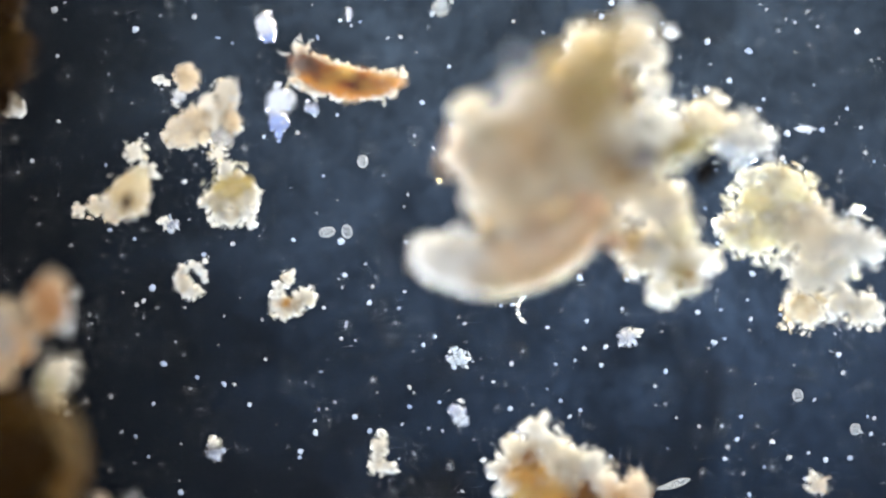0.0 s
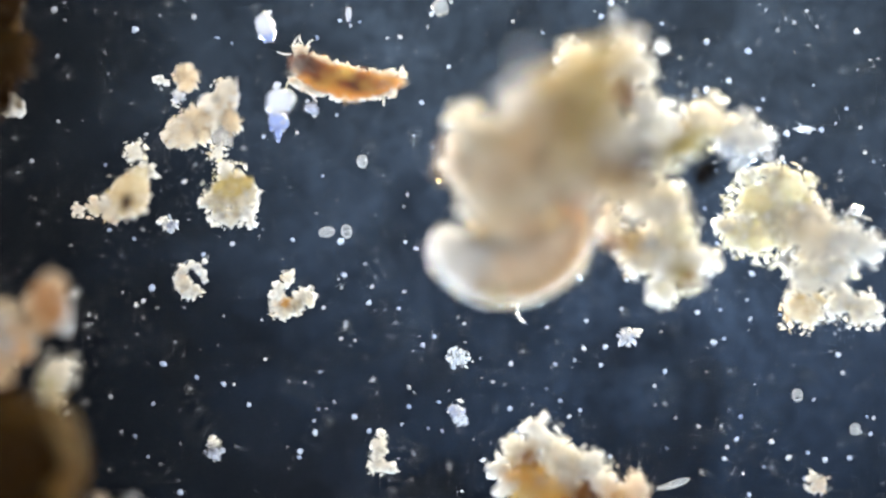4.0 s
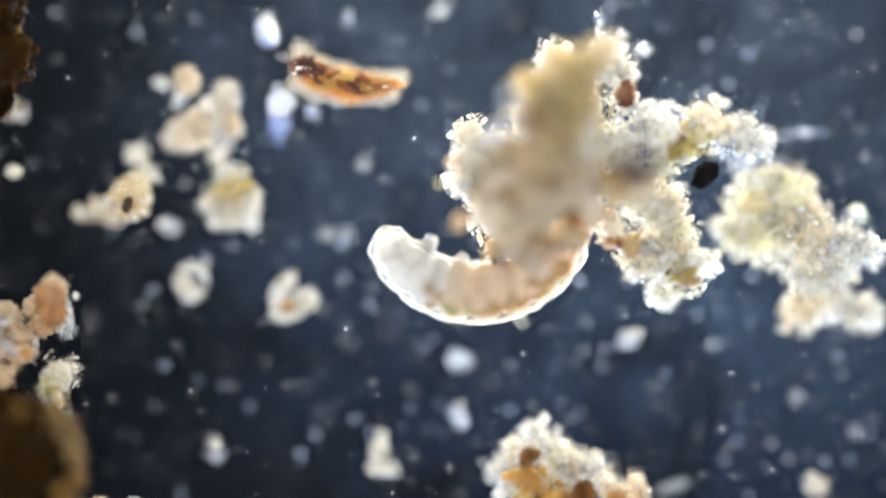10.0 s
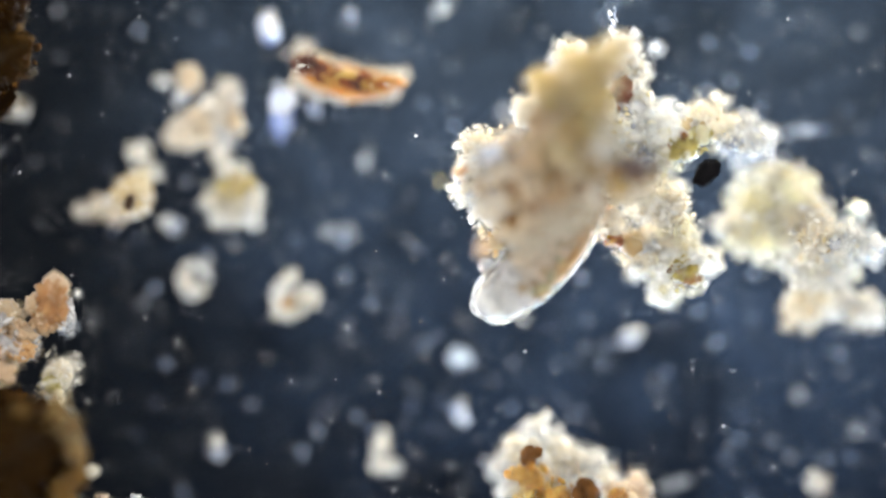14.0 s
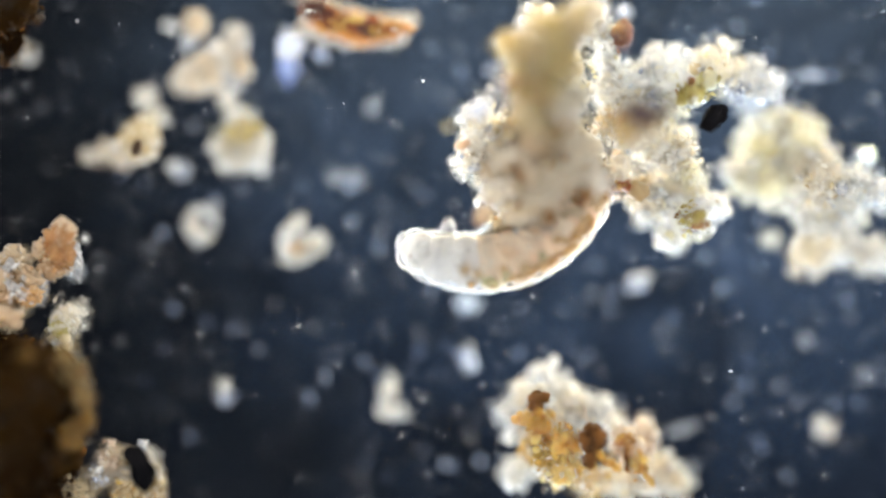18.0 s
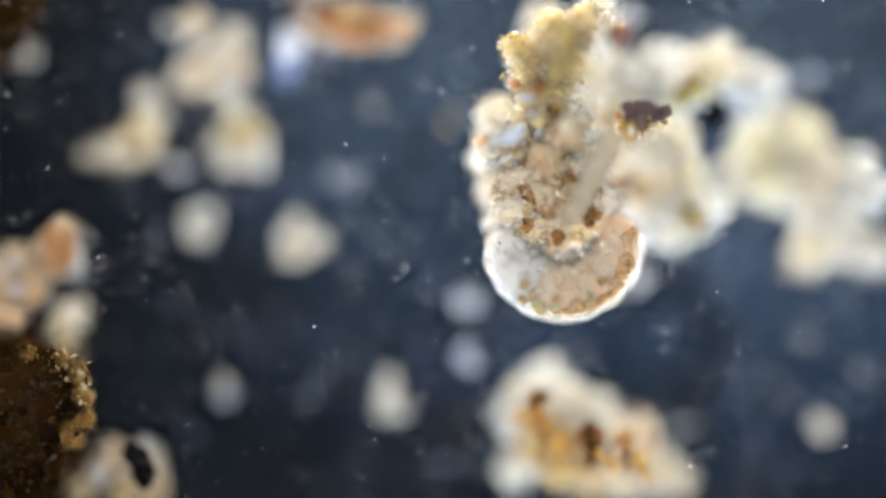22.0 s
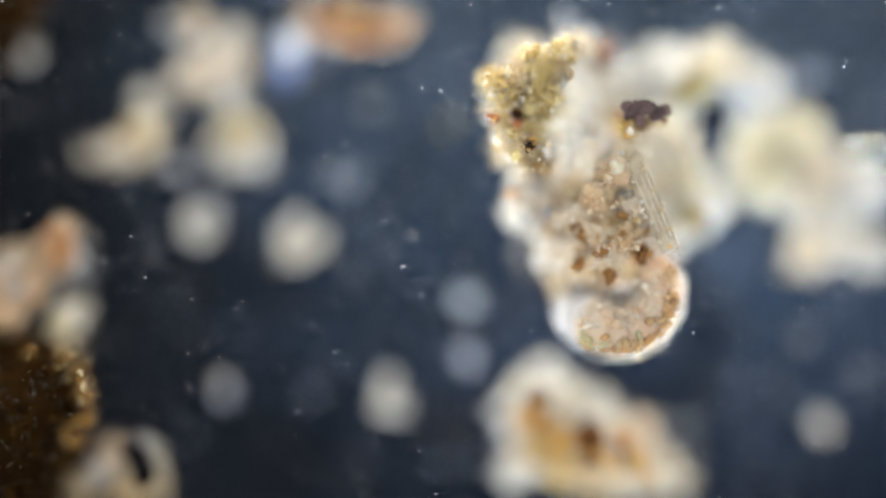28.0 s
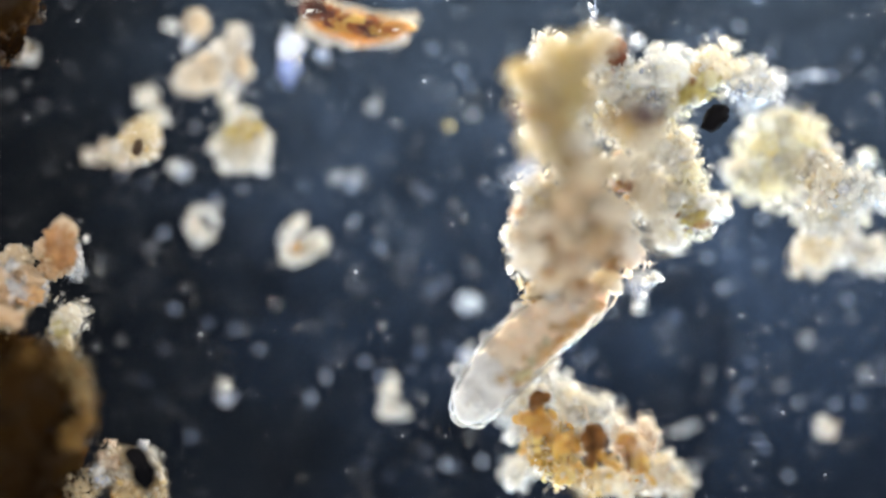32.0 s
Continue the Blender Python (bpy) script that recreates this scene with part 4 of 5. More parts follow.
def dust(name, count, lo, hi, zlo, zhi, label, mats):
    r = random.Random(count)
    base = np.array([(1, 0, 0), (-0.8, 0.5, 0), (-0.3, -0.9, 0), (0.2, 0.3, 0.9), (0, 0, -0.7)])
    faces = ((0, 1, 3), (1, 2, 3), (2, 0, 3), (1, 0, 4), (2, 1, 4), (0, 2, 4))
    verts, polys = [], []
    for i in range(count):
        x, y = r.uniform(-40, 1610), r.uniform(-40, 1020)
        s = lo + (hi - lo) * r.random() ** 3
        v = at(x, y, r.uniform(zlo, zhi) + s * 0.6)
        rot = np.array(Euler((r.uniform(-0.4, 0.4), r.uniform(-0.4, 0.4), r.uniform(0, 6.3))).to_matrix())
        pts = (base * [r.uniform(0.6, 1.2), r.uniform(0.5, 1.1), 0.8]) @ rot.T * s * UM + np.array(v)
        n = len(verts)
        verts += [tuple(p) for p in pts]
        polys += [tuple(n + q for q in f) for f in faces]
    me = bpy.data.meshes.new(name)
    me.from_pydata(verts, [], polys)
    me.materials.append(mats)
    tagged(new(name, me), label, "dust", kind="stuff")


dust("dust", 1500, 0.6, 3.8, 0, 1, "fine white mineral dust settled on the slide", SILT)
dust("suspended_specks", 1500, 1.4, 3.2, 8, 165, "tiny white specks hanging in the water", WHITE)


# ---- what moves: debris carried by the water bear, drifting cells, the water bear ----
column_top = [
    (1040, 180, 46, 60, 165, GOLD, (YELLOW, GOLD, CREAM)), (1050, 125, 36, 80, 185, GOLD, (GOLD, TAN, YELLOW)), (1075, 135, 24, 110, 172, TAN, (UMBER, TAN, YELLOW)), (1010, 235, 46, 50, 140, GOLD, (GOLD, CREAM, YELLOW)),
    (1040, 300, 38, 50, 132, TAN, (CREAM, TAN, YELLOW)), (1065, 260, 36, 50, 128, CREAM, (CREAM, WHITE)), (985, 190, 46, 30, 140, GOLD, (CREAM, GOLD, TAN)), (1000, 262, 48, 50, 140, TAN, (GOLD, CREAM)), (955, 150, 26, 60, 140, GOLD, (AMBERY, YELLOW, CREAM)), (1004, 150, 40, 60, 146, TAN, (GOLD, YELLOW, CREAM)), (1020, 110, 26, 60, 140, GOLD, (TAN, CREAM))]
column_foot = [
    (1005, 105, 34, 0, 66, CREAM, (WHITE, CREAM)), (1100, 110, 42, 0, 70, WHITE, (WHITE, BLUEWHITE, CREAM)), (1135, 130, 22, 0, 60, CREAM, (WHITE, CREAM)), (1160, 85, 12, 0, 56, BLUEWHITE, (WHITE,)), (1130, 175, 26, 0, 60, WHITE, (WHITE, YELLOW)),
    (990, 160, 40, 0, 80, CREAM, (CREAM, YELLOW)), (1060, 200, 50, 0, 100, CREAM, (GOLD, TAN, WHITE)), (1080, 98, 32, 70, 160, GOLD, (CREAM, TAN)), (1106, 84, 24, 50, 130, CREAM, (TAN, BLUEWHITE)), (1122, 62, 8, 40, 90, BLUEWHITE, (CLEAR, WHITE)), (1000, 210, 14, 130, 168, UMBER, (UMBER, RUST)), (960, 215, 10, 90, 140, RUST, (RUST, ORANGE)), (1020, 260, 12, 110, 150, UMBER, (ORANGE, UMBER))]
column = clump("detritus_column", "tall yellow-brown detritus column with dark flecks", "detritus", column_top + column_foot, size=10, seed=30)
crng = random.Random(91)
for k in range(16):
    part("splinter", piece("splinter" if k % 2 else "crystal", k % 8, (CLEAR, BLUEWHITE, WHITE, CLEAR)[k % 4]), column,
         local(48 - 0.5 * k + crng.uniform(-9, 9), 92 + 4.6 * k, 56 + crng.uniform(-8, 8), crng.uniform(0, 360), 20, crng.uniform(50, 130), crng.uniform(7, 13), 4, 5), "clear glassy splinter")
mass_foot = [
    (940, 330, 56, 30, 92, TAN, (TAN, CREAM, PINK)), (930, 215, 40, 30, 100, CREAM, (CREAM, PINK)), (985, 225, 38, 40, 110, CREAM, (CREAM, YELLOW)),
    (868, 392, 46, 0, 74, CREAM, (CREAM, PINK, TAN)), (905, 440, 34, 20, 78, CREAM, (CREAM, WHITE)), (850, 340, 38, 0, 70, CREAM, (PINK, CREAM, WHITE)),
    (1000, 300, 46, 20, 92, CREAM, (TAN, CREAM)), (955, 255, 50, 20, 104, CREAM, (TAN, CREAM, PINK)), (1035, 375, 44, 20, 78, PINK, (PINK, CREAM, TAN)), (870, 445, 24, 20, 66, TAN, (ORANGE, PINK, CREAM)),
    (1020, 330, 40, 20, 84, CREAM, (TAN, CREAM, WHITE))]
mass_top = [
    (900, 285, 46, 30, 86, TAN, (CREAM, PINK, TAN)), (985, 290, 40, 40, 96, CREAM, (TAN, CREAM, YELLOW)), (985, 350, 38, 60, 102, TAN, (CREAM, TAN, ORANGE)),
    (900, 345, 34, 40, 84, CREAM, (CREAM, WHITE, PINK)), (955, 388, 32, 60, 98, PINK, (PINK, ORANGE, CREAM)), (905, 368, 14, 70, 90, BROWN, (RUST, TAN)),
    (1010, 392, 18, 66, 100, ORANGE, (RUST, UMBER, ORANGE)), (945, 440, 34, 40, 88, PINK, (TAN, CREAM, PINK)), (1000, 420, 28, 40, 84, TAN, (TAN, CREAM, PINK))]
mass = clump("detritus_mass", "tan and brown detritus heaped on the water bear", "detritus", mass_foot + mass_top, size=12, seed=31, crumbs=0.45)
for x, y, z, w, d, turn, m in ((880, 330, 88, 34, 22, 20, LEAFPINK), (915, 360, 90, 36, 24, -30, LEAFTAN), (870, 385, 78, 34, 26, 10, LEAFPINK), (930, 300, 96, 38, 26, 50, LEAFTAN), (945, 400, 96, 30, 22, -10, LEAFPINK), (905, 425, 82, 30, 20, 25, LEAFPINK), (985, 370, 100, 30, 24, 70, LEAFTAN), (1020, 360, 88, 36, 26, -35, LEAFPINK), (855, 345, 74, 26, 20, 60, LEAFTAN), (1010, 310, 96, 32, 22, 15, LEAFPINK), (960, 250, 106, 34, 24, -20, LEAFTAN)):
    leaf(mass, 940, 330, x, y, z, w, d, turn, m, 16)
CELLBROWN = organic("brown_cell_wall", (0.11, 0.038, 0.009), (0.53, 0.28, 0.085), size=9, clear=0.48, deep=0.4, sheen=0)
mrng = random.Random(55)
for x, y, z, spread, count in ((72, -60, 92, 15, 15), (-2, -50, 96, 14, 14), (34, -28, 98, 7, 6), (15, -98, 92, 11, 9), (-38, -78, 86, 9, 7), (-45, -15, 84, 9, 7), (45, 8, 92, 9, 6), (85, -20, 86, 10, 8)):
    for k in range(count):
        q, a, r = spread * math.sqrt(mrng.random()), mrng.uniform(0, 6.28), mrng.uniform(6, 12)
        part("brown_cell", piece("flake" if k % 3 else "grain", mrng.randrange(8), CELLBROWN), mass, local(x + q * math.cos(a), y + q * math.sin(a), z + mrng.uniform(-5, 5), mrng.uniform(-40, 40), 10, mrng.uniform(0, 180), r, r * 0.6, r * 0.8), "brown cell remnant")
chips = clump("crystal_cluster", "pale detritus with clear angular quartz chips", "detritus", [
    (830, 285, 34, 0, 84, CREAM, (CREAM, PINK, WHITE)), (836, 245, 36, 0, 76, CREAM, (WHITE, GOLD)), (826, 325, 34, 0, 80, CREAM, (WHITE, CREAM)), (862, 300, 26, 20, 84, CREAM, (CREAM, PINK)), (878, 332, 34, 16, 80, PINK, (CREAM, PINK, TAN)), (886, 268, 34, 16, 82, CREAM, (CREAM, PINK, WHITE)), (908, 305, 36, 16, 86, PINK, (CREAM, TAN, AMBERY)), (900, 360, 26, 20, 84, CREAM, (PINK, CLEAR, CREAM))], size=10, seed=33)
for k, (x, y, z, s, a) in enumerate(((-2, -45, 62, 17, 10), (18, -57, 66, 13, 50), (34, -35, 76, 12, 80), (-16, -58, 56, 11, 20), (22, 26, 74, 11, 30), (-14, 10, 70, 10, 0), (-26, -24, 58, 9, 60))):
    part("crystal", piece("crystal", k, CLEAR if k % 2 else BLUEWHITE), chips, local(x, y, z, 20 * k, 10, a, s, s * 0.7, s * 0.8), "clear angular quartz chip")

tube = tagged(new("tube_fragment"), "grey translucent hollow plant tube fragment", "plant debris")
bm = bmesh.new()
rows = []
for i in range(15):
    u = i / 14
    r = 17 + 4 * u + 2.5 * noise.noise(Vector((i * 0.9, 0, 0)))
    rows.append([bm.verts.new((-88 + 176 * u + (6 * noise.noise(Vector((k, 3, 0))) if i in (0, 14) else 0), r * math.cos(2 * math.pi * k / 16), 15 + 0.8 * r * math.sin(2 * math.pi * k / 16))) for k in range(16)])
for a, b in zip(rows, rows[1:]):
    for k in range(16):
        bm.faces.new((a[k], a[(k + 1) % 16], b[(k + 1) % 16], b[k]))
TUBE = organic("grey_tube_wall", (0.36, 0.3, 0.2), (0.72, 0.64, 0.48), clear=0.2, size=9, rough=0.25, gloss=0.7, bump=1.0, deep=0.0, sheen=0.8)
part("wall", finish(bm, "wall", TUBE), tube)
TUBERIB = organic("pale_tube_rib", (0.5, 0.48, 0.42), (0.85, 0.82, 0.74), clear=0.2, size=7, deep=0.0, sheen=1.0)
for k, (y, z, n) in enumerate(((-19, 20, 150), (-11, 29, 120), (-2, 32, 140), (8, 30, 110), (19, 20, 156))):
    part("rib", ribbon([(n * (i / 14 - 0.5) + 5 * k - 10, y * (0.9 + 0.2 * i / 14), z, 0.6 + 0.4 * math.sin(i * 1.7 + k)) for i in range(15)], 1.2, 1.1, TUBERIB, "rib"), tube)
for k in range(12):
    part("grain", piece("grain", k % 8, (ORANGE, CREAM, TAN)[k % 3]), tube, local(-80 + 13 * k, 14 * math.sin(k * 2.1), 26, 30 * k, 0, 40 * k, 5 + k % 3, 4, 4))

stones = tagged(new("quartz_grain"), "white quartz pebbles caught at the debris edge", "quartz grain")
for k, (x, y, z, w, d, turn, m) in enumerate(((0, 0, 96, 27, 15, 24, SNOWQ), (-20, -8, 92, 14, 10, 60, CLEAR), (24, 52, 100, 15, 17, -20, SNOWQ), (38, 26, 94, 14, 12, 40, BLUEWHITE), (16, 14, 92, 12, 10, 10, WHITE), (44, 6, 90, 13, 11, 70, SNOWQ), (-6, -34, 88, 13, 10, 30, WHITE), (30, 34, 92, 11, 9, 0, SNOWQ))):
    part("pebble", finish(worn(shard_bm(k + 140, 11, 0.8)), "pebble", m), stones, local(x * 1.2, y * 1.2, z + 8, 15 * k, 8, turn, w * 1.35, d * 1.35, d * 0.9))
for k in range(14):
    part("chip", piece("crystal", k % 8, (CREAM, CLEAR, BLUEWHITE, WHITE)[k % 4]), stones, local(24 + 22 * math.sin(2.1 * k), 12 + 24 * math.cos(1.3 * k), 78 + 2 * k % 14, 30 * k, 20, 50 * k, 6, 5, 4))

CELL = organic("pale_drifting_cell", (0.6, 0.58, 0.5), (0.86, 0.84, 0.76), clear=0.45, size=8, sheen=1.4, sheen_rough=0.25)
cells = []
for k, r in enumerate((17, 15, 20)):
    c = tagged(new("drifting_cell"), "pale rounded cell drifting through the water", "cell", "drifting cells")
    part("wall", finish(lump_bm(k + 90, 3, 0.16), "wall", CELL), c, local(0, 0, 0, 0, 0, 0, r, r * 0.8, r * 0.7))
    part("nucleus", finish(lump_bm(k + 95, 2, 0.2), "nucleus", YELLOW), c, local(r * 0.2, 0, r * 0.35, 0, 0, 0, r * 0.45))
    cells.append(c)

TANCELL = organic("tan_brown_cell", (0.44, 0.3, 0.18), (0.7, 0.53, 0.37), clear=0.3, size=8)
amber = tagged(new("amber_cell"), "smooth tan oval cell beside the debris", "cell")
part("wall", finish(lump_bm(97, 3, 0.08), "wall", TANCELL), amber, local(0, 0, 0, 0, 0, 60, 20, 14, 11))
part("nucleus", finish(lump_bm(98, 2, 0.15), "nucleus", ORANGE), amber, local(2, 1, 7, 0, 0, 0, 6))
scrap = clump("glassy_scrap", "glassy torn scrap trailing from the debris", "scrap", [(1132, 597, 12, 20, 56, WHITE, (BLUEWHITE, CLEAR)), (1148, 588, 8, 30, 54, CLEAR, (WHITE,)), (1122, 622, 11, 10, 44, BLUEWHITE, (CREAM, CLEAR)), (1116, 642, 9, 0, 34, CREAM, (CLEAR,))], size=8, seed=77)

TANGUT = organic("pale_brown_gut_contents", (0.7, 0.46, 0.2), (0.92, 0.72, 0.44), size=8, clear=0.55, deep=0.0, through_light=0.2, sheen=0.0)

# The water bear: a chain of nine rings from the hind end to the head, legs on four of them.
bear = tagged(new("water_bear"), "plump pinkish-cream water bear, brown gut, clear skin", "water bear")
RINGS = 9
GIRTH = (38, 48, 54, 57, 58, 57, 54, 49, 40)


def ring_mesh(k):
    bm = bmesh.new()
    bmesh.ops.create_icosphere(bm, subdivisions=4, radius=1)
    for v in bm.verts:
        x, y, z = v.co
        b = 1 - abs(x) ** 4
        q = math.sqrt(max(1e-6, y * y + z * z))
        girth = GIRTH[k] * math.sqrt(max(0.0, b)) * (1 + 0.05 * noise.noise(Vector((x * 2 + k * 4, y * 3, z * 3))) + 0.035 * noise.noise(Vector((x * 11 + k * 9, y * 4, z * 4))))
        v.co = (x * (52 if k == 0 else 64 if k < 8 else 42), y / q * girth * min(1, q * 3), z / q * girth * 0.64 * min(1, q * 3))
    return finish(bm, "body_ring", SKIN if k < 6 else PALE)


rings = []
for k in range(RINGS):
    ob = part("body_ring", ring_mesh(k), bear, label="clear pale head end" if k == 8 else "")
    rings.append(ob)
    g = GIRTH[k]
    r2 = random.Random(k + 200)
    part("flesh", finish(lump_bm(k + 240, 4, 0.07, 1.2), "flesh", FLESH if k < 6 else MILK), ob, local(0, 0, 0, 0, 0, 0, 48 if 0 < k < 8 else 36, g * 0.86, g * 0.46))
    # a broken row of brown gut cells along the back, paler ones inside it
    for j in range((2, 3, 3, 3, 3, 3, 2, 0, 0)[k]):
        long, x, side = r2.uniform(7, 17), r2.uniform(-20, 20), r2.uniform(0.62, 0.8)
        part("gut_cell", finish(lump_bm(k * 5 + j + 400, 3, 0.7, 1.6), "gut_cell", GREENGUT if (k, j) == (5, 1) else r2.choice((GUT, GUT, TANGUT))), ob,
             local(x, g * (side - 0.0004 * x * x), g * 0.59 * math.sqrt(1 - side * side), 0, 0, r2.uniform(-14, 14) - 0.9 * x, long, r2.uniform(4, 8), 5))
    for j in range((2, 3, 3, 2, 3, 2, 2, 0, 0)[k]):
        side = r2.uniform(0.15, 0.55)
        part("gut_cell", finish(lump_bm(k * 5 + j + 450, 3, 0.75, 1.6), "gut_cell", GREENGUT if (k, j) in ((3, 0), (5, 0)) else r2.choice((GUT, TANGUT, TANGUT, TANGUT))), ob,
             local(r2.uniform(-20, 20), g * side, g * 0.57 * math.sqrt(1 - side * side), 0, 0, r2.uniform(0, 180), r2.uniform(6, 13), r2.uniform(5, 10), 5))
    for j in range(4):
        part("storage_cell", piece("grain", r2.randrange(6), FLESH if k < 6 else MILK), ob,
             local(r2.uniform(-18, 18), g * r2.uniform(-0.6, 0.2), g * 0.42 + r2.uniform(-3, 2), 0, 10, r2.uniform(0, 360), r2.uniform(8, 13), r2.uniform(7, 10), 6))
    tagged(part("storage_tissue", grit(r2, g * 0.8, g * 0.9, PINK if k < 6 else WHITE, 0.035 if k < 6 else 0.12), ob, local(0, 0, -g * 0.4)), kind="stuff")
    if k in (1, 3, 5, 7):
        for lift in (1, -1):
            leg = part("leg", finish(lump_bm(k + 300 + lift, 3, 0.16), "leg", PALE), ob, local(4, -g * (1.0 if k == 7 else 0.86), lift * 15 - 2, 0, 0, 0, 13, 24 if k == 7 else 18, 12))
            leg["label"] = "stubby clear leg"
    if k == 8:
        part("snout", finish(lump_bm(320, 3, 0.12), "snout", PALE), ob, local(34, -6, 0, 0, 0, 0, 15, 18, 15), "clear blunt snout")
        part("eye", piece("grain", 3, RUSTDARK), ob, local(14, 14, 20, 0, 0, 0, 2.4, 2.4, 2), "tiny dark eye spot")


def arc(chord, rise, u):
    """A point at the fraction u of a circular arc over a chord, and its heading in degrees."""
    if abs(rise) < 3:
        return chord * u, rise * math.sin(math.pi * u), 0.0
    rad = (chord * chord / 4 + rise * rise) / (2 * rise)
    half = 2 * math.atan2(2 * abs(rise), chord)
    sign = 1 if rise > 0 else -1
    a = half * (2 * u - 1)
    return chord / 2 + abs(rad) * math.sin(a), sign * (abs(rad) * math.cos(a) - abs(rad)) + rise, -sign * math.degrees(a)


# Curl of the water bear: seconds, hind end to head, rise of its arc.
CURL_EARLY = (
    (0, 301, 57), (0.5, 324, 70), (1, 338, 78), (1.5, 260, 85), (2, 202, 92), (2.5, 190, 110), (3, 191, 102), (3.5, 211, 93), (5.5, 233, 7),
    (6, 300, 11), (6.5, 291, 11), (7, 311, 4), (7.5, 326, 0), (8, 373, 4), (8.5, 360, 69), (9, 359, 83), (9.5, 351, 102),)
CURL_MIDDLE = (
    (10, 326, 99), (10.5, 286, 104), (11, 255, 53), (11.5, 261, 77), (12, 229, 82), (12.5, 204, 92), (13, 175, 125), (13.5, 190, 66),
    (14, 230, 12), (14.5, 225, 12), (16.5, 319, 16), (17, 345, 79), (17.5, 356, 68), (18, 338, 71), (18.5, 293, 98), (19, 333, 79),
    (19.5, 255, 42), (20, 242, 64), (20.5, 233, 102), (21, 229, 90), (21.5, 249, 58),)
CURL_LATE = (
    (22, 196, 95), (22.5, 189, 129), (23, 206, 115), (23.5, 280, 89), (24, 292, 109), (24.5, 295, 81), (25, 230, 51), (25.5, 274, 46),
    (27.5, 150, 92), (28, 140, 98), (28.5, 190, 88), (29, 236, 76), (29.5, 237, 75), (30, 237, 79), (30.5, 274, 81), (31, 319, 21),
    (31.5, 308, -23), (32, 301, -19),)


# How high the water bear and the debris on it ride above the slide: seconds, bear, debris.
LIFT = ((0, 0, 10), (1, 8, 10), (1.5, -5, 10), (3.5, 0, 10), (5.5, 2, 10), (6, 8, 8), (7, 14, 26), (7.5, 10, 26), (8, 14, 16), (8.5, 0, 12), (10.5, -3, 12), (11.5, 12, 12), (12, 28, 10), (12.5, 22, 10), (13, 6, 8), (14.5, 2, 6),
        (16.5, 0, 0), (18, 0, 0), (19, 8, 10), (19.5, 28, 18), (20, 18, 20), (20.5, 10, 20), (21, 34, 22), (21.5, 42, 22), (22, 38, 22), (23, 28, 24), (24, 28, 24), (25, 22, 26), (25.5, 25, 26), (27.5, 52, 26), (28, 52, 26), (28.5, 36, 26), (29, 14, 22), (29.5, 2, 8), (30, 0, -2), (31, -5, 0), (32, -6, 4))


def lift(t, which):
    return float(np.interp(t, [row[0] for row in LIFT], [row[which] for row in LIFT])) * UM


def raised(rows, which):
    return [(t, Matrix.Translation((0, 0, lift(t, which))) @ m) for t, m in rows]


